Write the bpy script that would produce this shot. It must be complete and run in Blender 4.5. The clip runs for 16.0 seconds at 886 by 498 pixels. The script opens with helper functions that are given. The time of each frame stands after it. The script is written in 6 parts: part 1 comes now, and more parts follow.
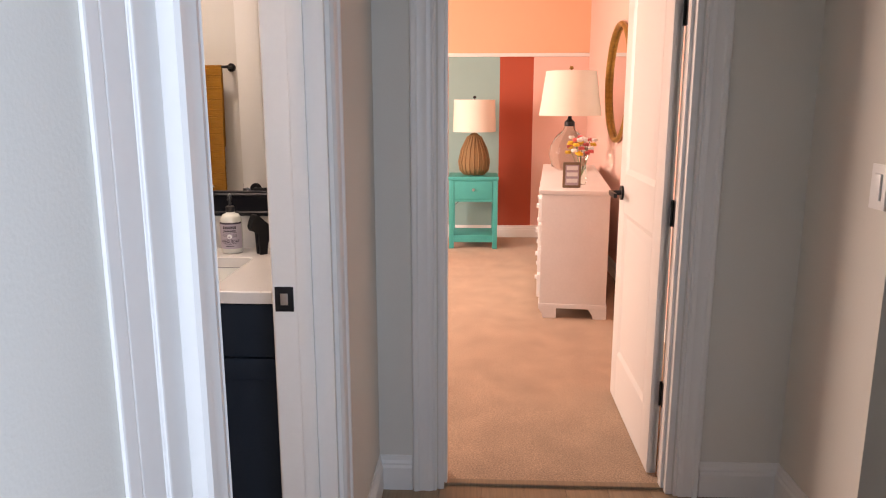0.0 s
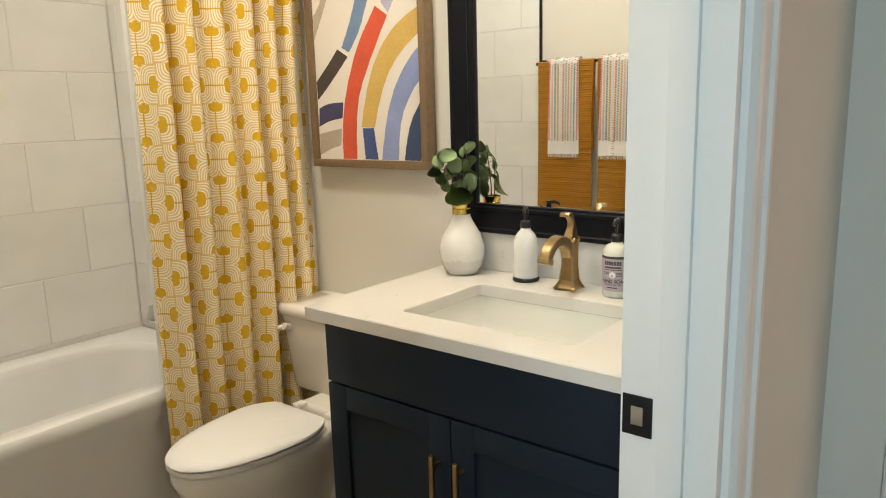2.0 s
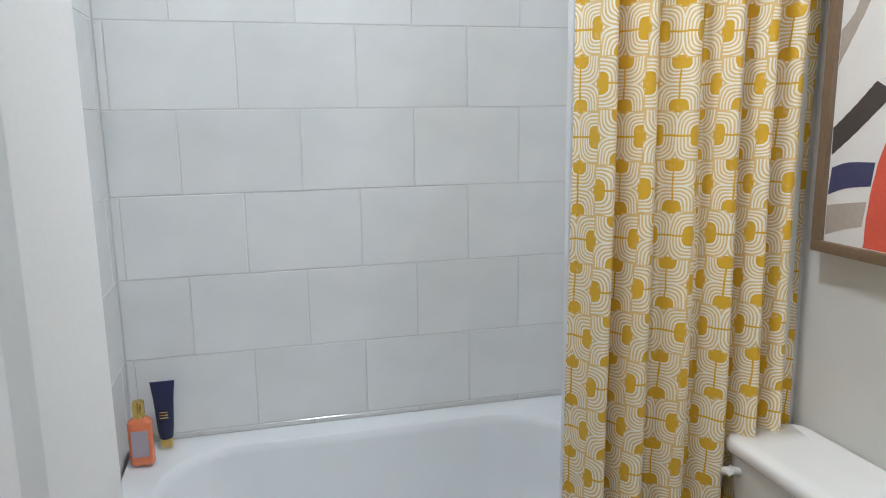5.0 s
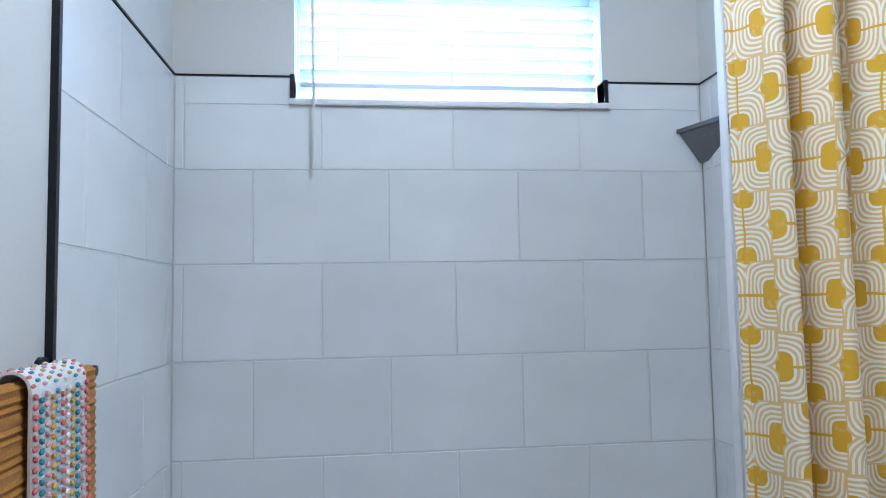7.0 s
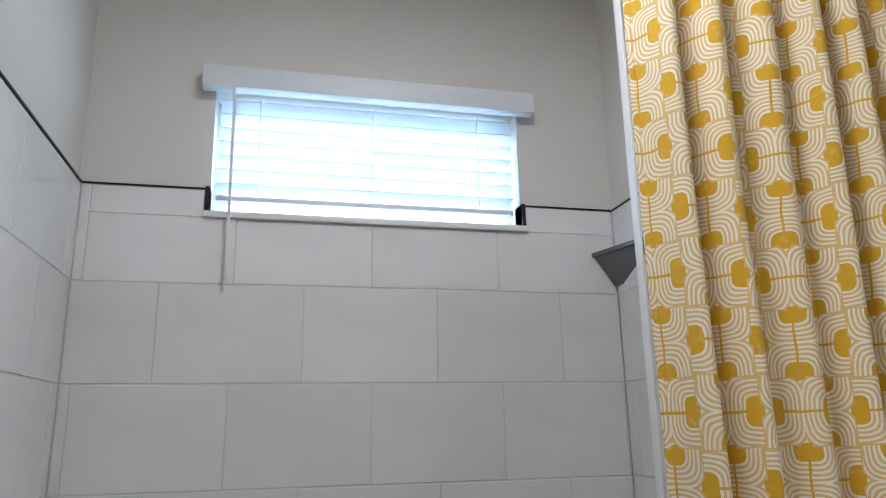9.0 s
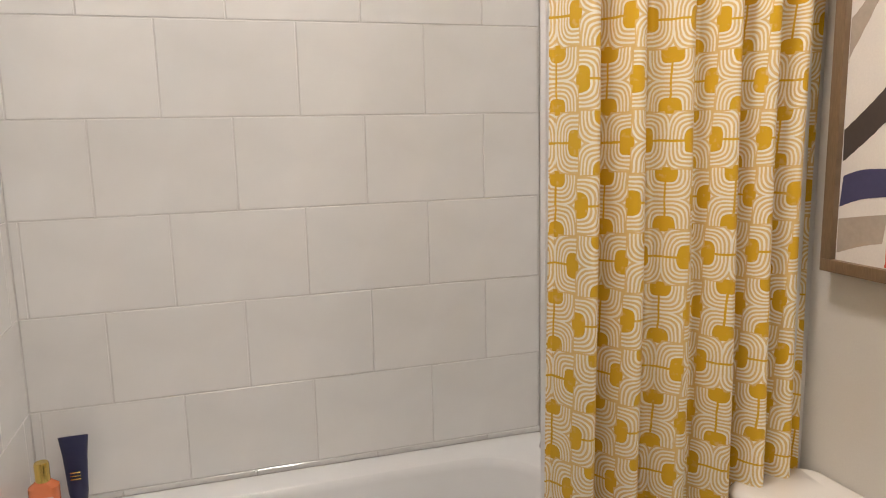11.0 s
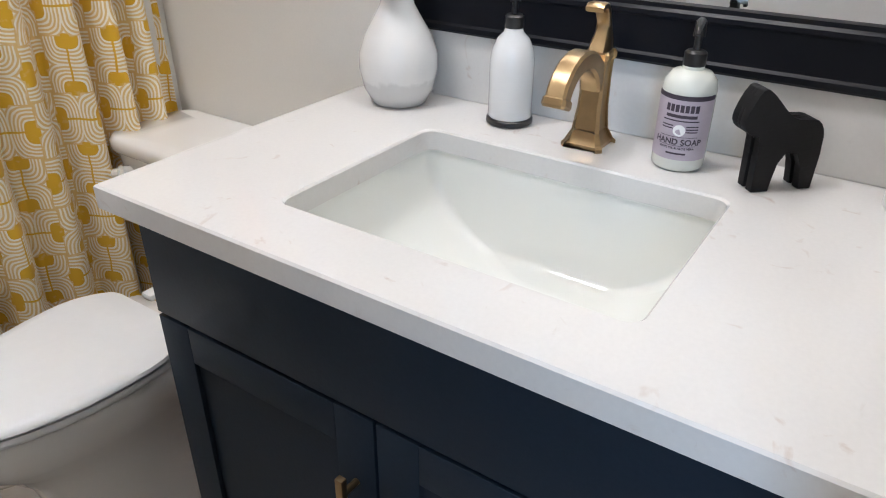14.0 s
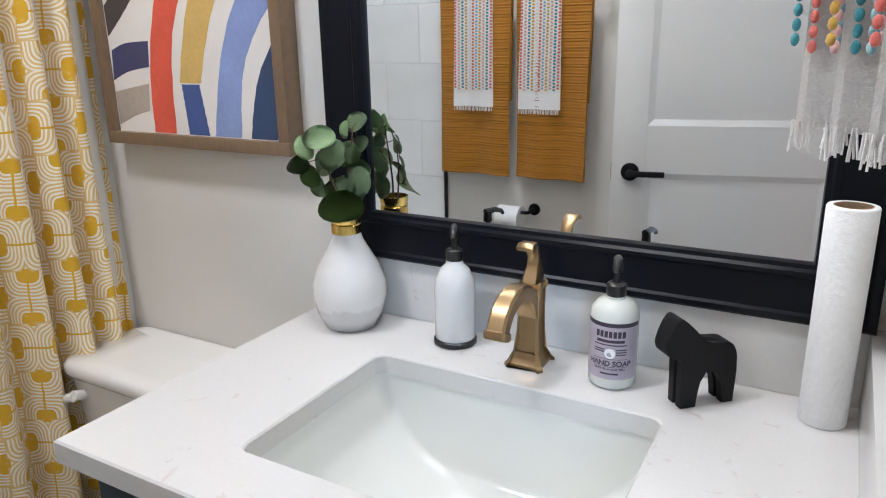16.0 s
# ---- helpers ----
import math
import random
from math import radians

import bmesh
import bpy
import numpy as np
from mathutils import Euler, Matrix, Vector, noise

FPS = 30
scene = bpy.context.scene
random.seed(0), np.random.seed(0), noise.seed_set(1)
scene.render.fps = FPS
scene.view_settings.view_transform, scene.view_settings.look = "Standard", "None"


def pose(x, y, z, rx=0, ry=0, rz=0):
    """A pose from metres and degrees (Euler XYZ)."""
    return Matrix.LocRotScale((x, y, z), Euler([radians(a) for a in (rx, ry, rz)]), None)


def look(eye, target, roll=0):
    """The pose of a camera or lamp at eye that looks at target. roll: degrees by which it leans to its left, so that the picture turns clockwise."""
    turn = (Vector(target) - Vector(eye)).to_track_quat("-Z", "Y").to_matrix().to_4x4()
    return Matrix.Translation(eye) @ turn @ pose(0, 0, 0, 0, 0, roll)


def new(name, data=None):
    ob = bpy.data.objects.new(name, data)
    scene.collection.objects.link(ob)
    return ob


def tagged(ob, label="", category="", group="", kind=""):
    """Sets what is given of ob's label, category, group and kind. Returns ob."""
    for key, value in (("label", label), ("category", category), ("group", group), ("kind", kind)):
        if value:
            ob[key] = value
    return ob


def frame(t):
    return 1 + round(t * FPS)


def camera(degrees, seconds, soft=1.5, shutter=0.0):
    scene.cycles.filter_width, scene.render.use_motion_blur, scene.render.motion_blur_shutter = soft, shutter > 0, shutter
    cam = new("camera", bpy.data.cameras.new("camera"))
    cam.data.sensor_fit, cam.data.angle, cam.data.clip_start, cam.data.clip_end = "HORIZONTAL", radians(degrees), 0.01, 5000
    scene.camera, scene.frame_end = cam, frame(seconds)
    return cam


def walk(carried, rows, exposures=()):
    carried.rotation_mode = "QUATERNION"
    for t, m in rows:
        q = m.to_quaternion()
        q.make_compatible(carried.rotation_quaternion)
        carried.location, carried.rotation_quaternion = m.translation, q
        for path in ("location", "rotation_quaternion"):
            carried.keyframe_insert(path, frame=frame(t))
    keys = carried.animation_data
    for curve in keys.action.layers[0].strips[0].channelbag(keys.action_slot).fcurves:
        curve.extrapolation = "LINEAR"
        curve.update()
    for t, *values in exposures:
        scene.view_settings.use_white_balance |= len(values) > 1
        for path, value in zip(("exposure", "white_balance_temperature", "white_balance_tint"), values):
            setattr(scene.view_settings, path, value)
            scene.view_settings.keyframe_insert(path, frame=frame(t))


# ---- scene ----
cam = camera(63.9, 16.0, 1.1)
PATH = [
    (0, (-2.388, -2.934, 1.364), (-0.430, -2.846, 0.966), -0.0),
    (0.5, (-2.181, -2.945, 1.349), (-0.237, -2.711, 0.940), -0.7),
    (1, (-1.955, -2.944, 1.343), (-0.078, -2.376, 0.950), -1.2),
    (1.5, (-1.869, -2.880, 1.325), (-0.112, -1.998, 0.955), -1.3),
    (2, (-1.695, -2.868, 1.348), (-0.164, -1.640, 0.964), -1.6),
    (2.5, (-1.540, -2.851, 1.328), (-0.279, -1.352, 0.928), -1.5),
    (3, (-1.425, -2.826, 1.339), (-0.378, -1.180, 0.895), -0.9),
    (3.5, (-1.360, -2.739, 1.371), (-0.461, -1.008, 0.928), -0.7),
    (4, (-1.310, -2.571, 1.339), (-0.539, -0.773, 0.925), -0.2),
    (4.2, (-1.307, -2.517, 1.355), (-0.588, -0.695, 0.953), -0.3),
    (6.5, (-1.199, -2.089, 1.682), (-1.002, -0.102, 1.580), -1.4),
    (7, (-1.229, -1.998, 1.678), (-0.996, -0.016, 1.818), -1.0),
    (7.5, (-1.219, -1.948, 1.714), (-0.911, -0.011, 2.103), -1.2),
    (8, (-1.220, -1.933, 1.727), (-0.860, -0.035, 2.244), -1.2),
    (8.2, (-1.217, -1.930, 1.717), (-0.846, -0.044, 2.267), -1.1),
    (10.3, (-1.236, -2.012, 1.561), (-0.641, -0.103, 1.565), -1.3),
    (10.5, (-1.240, -2.023, 1.547), (-0.640, -0.120, 1.422), -1.1),
    (11, (-1.192, -2.100, 1.466), (-0.608, -0.214, 1.147), -1.3),
    (11.5, (-1.177, -2.166, 1.410), (-0.518, -0.349, 0.898), -1.5),
    (12, (-1.165, -2.219, 1.359), (-0.373, -0.527, 0.645), -1.5),
    (12.5, (-1.133, -2.252, 1.298), (-0.161, -0.733, 0.432), -0.5),
    (13, (-1.069, -2.286, 1.260), (0.104, -0.987, 0.292), 0.5),
    (13.5, (-1.023, -2.334, 1.247), (0.315, -1.237, 0.246), 1.0),
    (14, (-1.010, -2.358, 1.257), (0.438, -1.388, 0.275), 0.4),
    (14.5, (-1.004, -2.353, 1.276), (0.526, -1.448, 0.361), 0.1),
    (15, (-1.013, -2.357, 1.313), (0.583, -1.448, 0.522), -0.5),
    (15.5, (-1.024, -2.367, 1.359), (0.618, -1.435, 0.701), -0.9),
    (16, (-1.031, -2.375, 1.378), (0.637, -1.429, 0.809), -1.0),
]
# the phone's own exposure and white balance along the way: seconds, stops, kelvin, tint
TONE = [(0, -0.15, 7900, 30), (1, -0.06, 8300, 17), (1.5, 0.08, 8200, 11), (2, 0.20, 7850, 7), (2.5, 0.30, 6900, 8), (3, 0.34, 6200, 10), (4, 0.30, 5850, 9), (6.5, -0.36, 4800, 6), (7, -0.44, 4800, 8), (8, -1.00, 4950, 9),
        (10.5, -0.28, 6800, 18), (11, -0.02, 6850, 17), (12, 0.10, 6450, 17), (13, 0.20, 6100, 14), (13.5, 0.22, 5950, 14), (14, 0.16, 5830, 13), (16, 0.15, 5600, 12)]
walk(cam, [(t, look(e, g, r)) for t, e, g, r in PATH], TONE)

# ---- world, sun, large lights ----
world = bpy.data.worlds.new("sky")
scene.world = world
world.use_nodes = True
wn = world.node_tree
sky = wn.nodes.new("ShaderNodeTexSky")
sky.sky_type = "NISHITA"
sky.sun_disc = False
sky.sun_elevation, sky.sun_rotation = radians(48), radians(200)
wn.links.new(sky.outputs[0], wn.nodes["Background"].inputs[0])
wn.nodes["Background"].inputs[1].default_value = 0.12

sun = new("sun", bpy.data.lights.new("sun", "SUN"))
sun.data.energy, sun.data.angle, sun.data.color = 3.0, radians(0.5), (1.0, 0.95, 0.88)
sun.matrix_world = look((4, -12, 14), (0, 0, 0))


def area_lamp(name, eye, target, sx, sy, watts, color):
    ob = new(name, bpy.data.lights.new(name, "AREA"))
    ob.data.shape, ob.data.size, ob.data.size_y = "RECTANGLE", sx, sy
    ob.data.energy, ob.data.color = watts, color
    ob.matrix_world = look(eye, target)
    return ob


WARM = (1.0, 0.94, 0.86)
DAY = (0.80, 0.90, 1.0)
area_lamp("daylight_bath", (-0.965, 0.80, 3.14), (-0.965, -0.17, 2.40), 1.1, 0.5, 275, (0.54, 0.78, 1.0))
# added lamp on the bedroom's unseen side, brightens what shows through the doorway
area_lamp("fill_bedroom", (2.6, -0.58, 1.6), (2.6, -3.0, 1.0), 1.7, 1.5, 148, (1.0, 0.94, 0.86))
# unseen fill lamp added in the hall, for cool daylight from behind the camera
area_lamp("fill_daylight_hall", (-3.04, -3.35, 1.5), (-2.32, -2.52, 1.3), 0.7, 1.5, 22, (0.50, 0.75, 1.0)).data.spread = radians(122)
area_lamp("vanity_bulbs", (-0.16, -1.95, 2.16), (-0.34, -1.95, 0.9), 0.5, 0.10, 5.0, WARM)
area_lamp("ceiling_bulb", (-0.95, -1.25, 3.02), (-0.95, -1.25, 0), 0.28, 0.28, 24, (1.0, 0.95, 0.89))


# ---- materials ----
def mat(name, color, rough=0.5, metal=0.0, grain=120.0, vary=0.06, bump=0.1, bump_scale=None, coat=0.0, stain=3.0,
        stain_vary=0.05, stretch=(1, 1, 1), sheen=0.0, per_object=0.0, detail=4.0):
    m = bpy.data.materials.new(name)
    m.use_nodes = True
    nt = m.node_tree
    b = nt.nodes["Principled BSDF"]
    b.inputs["Metallic"].default_value = metal
    b.inputs["Coat Weight"].default_value = coat
    b.inputs["Sheen Weight"].default_value = sheen
    tc = nt.nodes.new("ShaderNodeTexCoord")
    mp = nt.nodes.new("ShaderNodeMapping")
    mp.inputs["Scale"].default_value = stretch
    nt.links.new(tc.outputs["Object"], mp.inputs[0])
    n1 = nt.nodes.new("ShaderNodeTexNoise")
    n1.inputs["Scale"].default_value, n1.inputs["Detail"].default_value = grain, detail
    n2 = nt.nodes.new("ShaderNodeTexNoise")
    n2.inputs["Scale"].default_value, n2.inputs["Detail"].default_value = stain, 5
    nt.links.new(mp.outputs[0], n1.inputs[0])
    nt.links.new(mp.outputs[0], n2.inputs[0])

    def brightness(source, amount, last):
        r = nt.nodes.new("ShaderNodeMapRange")
        r.inputs["From Min"].default_value, r.inputs["From Max"].default_value = 0.25, 0.75
        r.inputs["To Min"].default_value, r.inputs["To Max"].default_value = 1 - amount, 1 + amount
        nt.links.new(source, r.inputs[0])
        x = nt.nodes.new("ShaderNodeVectorMath")
        x.operation = "SCALE"
        if isinstance(last, tuple):
            x.inputs[0].default_value = last
        else:
            nt.links.new(last, x.inputs[0])
        nt.links.new(r.outputs[0], x.inputs["Scale"])
        return x.outputs[0]

    c = brightness(n1.outputs[0], vary, tuple(color))
    c = brightness(n2.outputs[0], stain_vary, c)
    if per_object:
        oi = nt.nodes.new("ShaderNodeObjectInfo")
        c = brightness(oi.outputs["Random"], per_object, c)
    nt.links.new(c, b.inputs["Base Color"])
    rr = nt.nodes.new("ShaderNodeMapRange")
    rr.inputs["To Min"].default_value, rr.inputs["To Max"].default_value = max(rough - 0.06, 0.02), min(rough + 0.06, 1)
    nt.links.new(n2.outputs[0], rr.inputs[0])
    nt.links.new(rr.outputs[0], b.inputs["Roughness"])
    if bump:
        bn = nt.nodes.new("ShaderNodeBump")
        bn.inputs["Strength"].default_value, bn.inputs["Distance"].default_value = bump, 0.002
        if bump_scale:
            n3 = nt.nodes.new("ShaderNodeTexNoise")
            n3.inputs["Scale"].default_value = bump_scale
            nt.links.new(mp.outputs[0], n3.inputs[0])
            nt.links.new(n3.outputs[0], bn.inputs["Height"])
        else:
            nt.links.new(n1.outputs[0], bn.inputs["Height"])
        nt.links.new(bn.outputs[0], b.inputs["Normal"])
    return m


M_WALL = mat("wall_paint", (0.70, 0.68, 0.635), 0.75, grain=260, vary=0.015, bump=0.18, stain=1.2, stain_vary=0.02)
M_HALL = mat("hall_paint", (0.68, 0.66, 0.61), 0.75, grain=260, vary=0.015, bump=0.18, stain=1.2, stain_vary=0.02)
M_CEIL = mat("ceiling_paint", (0.80, 0.79, 0.77), 0.9, grain=160, vary=0.03, bump=0.5, stain=2)
M_TRIM = mat("white_enamel", (0.80, 0.79, 0.77), 0.35, grain=90, vary=0.01, bump=0.04, stain=2, stain_vary=0.015)
M_DOOR = mat("door_paint", (0.78, 0.77, 0.75), 0.4, grain=160, vary=0.012, bump=0.08, stain=2, stain_vary=0.015)
M_TILE = mat("glazed_tile", (0.80, 0.80, 0.785), 0.14, grain=9, vary=0.02, bump=0.05, bump_scale=14, per_object=0.02, coat=0.3)
M_GROUT = mat("grout", (0.70, 0.69, 0.675), 0.9, grain=300, vary=0.1, bump=0.4)
M_BLACK = mat("matte_black_metal", (0.018, 0.018, 0.020), 0.38, 0.6, grain=200, vary=0.06, bump=0.05)
M_HEX = mat("floor_tile", (0.36, 0.32, 0.27), 0.45, grain=16, vary=0.08, bump=0.12, stain=4, stain_vary=0.10, per_object=0.08)
M_FGROUT = mat("floor_grout", (0.55, 0.52, 0.46), 0.9, grain=300, vary=0.1, bump=0.4)
M_TUB = mat("acrylic", (0.80, 0.81, 0.81), 0.10, grain=8, vary=0.008, bump=0.0, stain=2, stain_vary=0.01, coat=0.4)
M_CERAMIC = mat("vitreous_china", (0.82, 0.80, 0.76), 0.10, grain=8, vary=0.008, bump=0.0, stain=2, stain_vary=0.01, coat=0.5)
M_SINK = mat("sink_china", (0.78, 0.79, 0.75), 0.08, grain=8, vary=0.006, bump=0.0, stain=2, stain_vary=0.01, coat=0.5)
M_CAB = mat("cabinet_lacquer", (0.011, 0.019, 0.031), 0.42, grain=180, vary=0.06, bump=0.06, stain=3, stain_vary=0.06)
M_MFRAME = mat("mirror_frame_lacquer", (0.006, 0.007, 0.010), 0.30, grain=180, vary=0.06, bump=0.04, stain=3)
for dark, level in ((M_MFRAME, 0.14), (M_CAB, 0.18)):
    dark.node_tree.nodes["Principled BSDF"].inputs["Specular IOR Level"].default_value = level
M_BRASS = mat("brushed_brass", (0.36, 0.25, 0.13), 0.32, 1.0, grain=60, vary=0.08, bump=0.05, stain=14, stain_vary=0.12)
M_GOLD = mat("gold_glaze", (0.78, 0.56, 0.16), 0.22, 1.0, grain=80, vary=0.05, bump=0.06, stain=20, stain_vary=0.06)
M_CHROME = mat("satin_steel", (0.55, 0.55, 0.55), 0.28, 1.0, grain=120, vary=0.05, bump=0.05)
M_DARKSTEEL = mat("dark_steel", (0.20, 0.20, 0.21), 0.35, 0.9, grain=120, vary=0.05, bump=0.05)
M_PLASTIC_B = mat("black_plastic", (0.012, 0.012, 0.013), 0.30, grain=120, vary=0.05, bump=0.03)
M_VASE = mat("glazed_vase", (0.72, 0.715, 0.70), 0.12, grain=30, vary=0.02, bump=0.02, stain=10, stain_vary=0.02, coat=0.4)


def dipped(m):
    """A slightly greyer dip glaze over the foot of the vase, with a ragged upper edge."""
    nt = m.node_tree
    b = nt.nodes["Principled BSDF"]
    base = b.inputs["Base Color"].links[0].from_socket
    tc, n = nt.nodes.new("ShaderNodeTexCoord"), nt.nodes.new("ShaderNodeTexNoise")
    sp = nt.nodes.new("ShaderNodeSeparateXYZ")
    n.inputs["Scale"].default_value = 55
    nt.links.new(tc.outputs["Object"], n.inputs[0])
    nt.links.new(tc.outputs["Object"], sp.inputs[0])
    ma = nt.nodes.new("ShaderNodeMath")
    ma.operation = "MULTIPLY_ADD"
    ma.inputs[1].default_value = 0.03
    nt.links.new(n.outputs[0], ma.inputs[0])
    nt.links.new(sp.outputs[2], ma.inputs[2])
    r = nt.nodes.new("ShaderNodeMapRange")
    r.inputs["From Min"].default_value, r.inputs["From Max"].default_value = 0.058, 0.066
    r.inputs["To Min"].default_value, r.inputs["To Max"].default_value = 0.84, 1.0
    nt.links.new(ma.outputs[0], r.inputs[0])
    x = nt.nodes.new("ShaderNodeVectorMath")
    x.operation = "SCALE"
    nt.links.new(base, x.inputs[0])
    nt.links.new(r.outputs[0], x.inputs["Scale"])
    nt.links.new(x.outputs[0], b.inputs["Base Color"])


dipped(M_VASE)
M_BOTTLE = mat("white_glass", (0.74, 0.74, 0.73), 0.12, grain=20, vary=0.01, bump=0.0, coat=0.4)
M_SOAP = mat("cream_bottle", (0.66, 0.67, 0.60), 0.22, grain=30, vary=0.03, bump=0.0, coat=0.2)
M_LABEL = mat("lilac_label", (0.43, 0.375, 0.425), 0.5, grain=200, vary=0.03, bump=0.02)
M_INK = mat("dark_ink", (0.05, 0.035, 0.05), 0.6, grain=200, vary=0.05, bump=0.0)
M_HORSE = mat("black_wood", (0.008, 0.008, 0.009), 0.62, grain=80, vary=0.15, bump=0.2, stretch=(1, 1, 6))
M_HORSE.node_tree.nodes["Principled BSDF"].inputs["Specular IOR Level"].default_value = 0.22
M_PAPER = mat("paper_towel", (0.84, 0.84, 0.83), 0.95, grain=140, vary=0.03, bump=0.9, bump_scale=150)
M_CARD = mat("cardboard", (0.30, 0.20, 0.12), 0.9, grain=150, vary=0.1, bump=0.2)
M_LEAF = mat("eucalyptus_leaf", (0.19, 0.28, 0.135), 0.50, grain=60, vary=0.15, bump=0.2, stain=25, stain_vary=0.2, per_object=0.35)
M_STEM = mat("stem", (0.12, 0.07, 0.04), 0.7, grain=80, vary=0.1, bump=0.2)
M_PFRAME = mat("walnut_frame", (0.20, 0.135, 0.080), 0.5, grain=50, vary=0.14, bump=0.15, stretch=(1, 8, 1))
M_CANVAS = mat("art_paper", (0.76, 0.73, 0.69), 0.8, grain=220, vary=0.03, bump=0.15, stain=8, stain_vary=0.03)
M_BATHTOWEL = mat("mustard_terry", (0.40, 0.17, 0.012), 0.95, grain=420, vary=0.22, bump=0.9, stain=9, stain_vary=0.08, sheen=0.08)
M_CARPET = mat("carpet", (0.40, 0.265, 0.17), 1.0, grain=150, vary=0.45, bump=1.0, stain=5.5, stain_vary=0.14, sheen=0.2)
M_WOODFLOOR = mat("plank_floor", (0.30, 0.20, 0.12), 0.4, grain=20, vary=0.18, bump=0.1, stretch=(0.3, 6, 1), per_object=0.12)
M_PEACH = mat("peach_paint", (0.80, 0.46, 0.29), 0.75, grain=240, vary=0.015, bump=0.15, stain=1.2, stain_vary=0.02)
M_PINK = mat("pink_paint", (0.80, 0.50, 0.42), 0.75, grain=240, vary=0.015, bump=0.15, stain=1.2, stain_vary=0.02)
M_TEALWALL = mat("teal_stripe_paint", (0.28, 0.44, 0.42), 0.75, grain=240, vary=0.015, bump=0.15)
M_REDWALL = mat("rust_stripe_paint", (0.42, 0.075, 0.035), 0.75, grain=240, vary=0.02, bump=0.15)
M_SALMON = mat("salmon_stripe_paint", (0.66, 0.26, 0.18), 0.75, grain=240, vary=0.02, bump=0.15)
M_TEAL = mat("turquoise_lacquer", (0.03, 0.36, 0.33), 0.45, grain=70, vary=0.06, bump=0.08, stretch=(1, 5, 1))
M_DRESSER = mat("dresser_paint", (0.81, 0.79, 0.78), 0.45, grain=70, vary=0.02, bump=0.06)
M_SHADE = mat("linen_shade", (0.78, 0.70, 0.60), 0.9, grain=420, vary=0.06, bump=0.4)
M_WICKER = mat("wicker", (0.26, 0.15, 0.065), 0.8, grain=90, vary=0.3, bump=0.8, stretch=(1, 1, 5))
M_MIRRORGOLD = mat("gilt_wood", (0.42, 0.24, 0.06), 0.4, 0.7, grain=40, vary=0.25, bump=0.6)
M_FLOWER = mat("petals", (0.62, 0.12, 0.12), 0.8, grain=30, vary=0.2, bump=0.2, per_object=0.4)
M_FLOWER_Y = mat("yellow_petals", (0.72, 0.46, 0.04), 0.8, grain=30, vary=0.2, bump=0.2, per_object=0.3)
M_WHITEP = mat("white_plastic", (0.80, 0.80, 0.79), 0.35, grain=60, vary=0.01, bump=0.0)
M_BLIND = mat("blind_slat", (0.74, 0.77, 0.80), 0.45, grain=60, vary=0.02, bump=0.05)
M_ORANGE = mat("orange_liquid_bottle", (0.75, 0.22, 0.09), 0.2, grain=30, vary=0.06, bump=0.0, coat=0.3)
M_NAVY = mat("navy_tube", (0.03, 0.035, 0.09), 0.35, grain=60, vary=0.05, bump=0.03)
M_BASKET = mat("basket", (0.30, 0.16, 0.08), 0.8, grain=70, vary=0.3, bump=0.8)


def quartz():
    m = mat("quartz_top", (0.67, 0.655, 0.63), 0.16, grain=180, vary=0.02, bump=0.0, stain=2.5, stain_vary=0.015, coat=0.2)
    nt = m.node_tree
    b = nt.nodes["Principled BSDF"]
    base = b.inputs["Base Color"].links[0].from_socket
    tc = nt.nodes.new("ShaderNodeTexCoord")
    n = nt.nodes.new("ShaderNodeTexNoise")
    n.inputs["Scale"].default_value, n.inputs["Detail"].default_value, n.inputs["Distortion"].default_value = 16, 8, 2.5
    nt.links.new(tc.outputs["Object"], n.inputs[0])
    r = nt.nodes.new("ShaderNodeMapRange")
    r.inputs["From Min"].default_value, r.inputs["From Max"].default_value = 0.645, 0.80
    r.inputs["To Max"].default_value = 0.75
    nt.links.new(n.outputs[0], r.inputs[0])
    mix = nt.nodes.new("ShaderNodeMixRGB")
    mix.inputs[2].default_value = (0.50, 0.40, 0.34, 1)
    nt.links.new(r.outputs[0], mix.inputs[0])
    nt.links.new(base, mix.inputs[1])
    nt.links.new(mix.outputs[0], b.inputs["Base Color"])
    return m


M_QUARTZ = quartz()


def glass(name, color=(1, 1, 1), rough=0.0, ior=1.45):
    m = bpy.data.materials.new(name)
    m.use_nodes = True
    b = m.node_tree.nodes["Principled BSDF"]
    b.inputs["Base Color"].default_value = (*color, 1)
    b.inputs["Transmission Weight"].default_value, b.inputs["Roughness"].default_value, b.inputs["IOR"].default_value = 1, rough, ior
    return m


M_GLASS = glass("window_glass")
M_LAMPGLASS = glass("smoked_glass", (0.72, 0.82, 0.80), 0.02, 1.18)
M_VASEGLASS = glass("clear_vase_glass", (0.86, 0.88, 0.84), 0.04, 1.15)
M_MIRROR = bpy.data.materials.new("mirror_silver")
M_MIRROR.use_nodes = True
mb = M_MIRROR.node_tree.nodes["Principled BSDF"]
mb.inputs["Base Color"].default_value = (0.90, 0.92, 0.92, 1)
mb.inputs["Metallic"].default_value, mb.inputs["Roughness"].default_value = 1.0, 0.01


def glow(name, color, strength):
    m = bpy.data.materials.new(name)
    m.use_nodes = True
    b = m.node_tree.nodes["Principled BSDF"]
    b.inputs["Base Color"].default_value = (*color, 1)
    b.inputs["Emission Color"].default_value = (*color, 1)
    b.inputs["Emission Strength"].default_value = strength
    return m


M_BULB = glow("frosted_bulb", (1.0, 0.85, 0.62), 4.0)
M_OUTSIDE = glow("bright_outside", (0.86, 0.94, 1.0), 3.6)


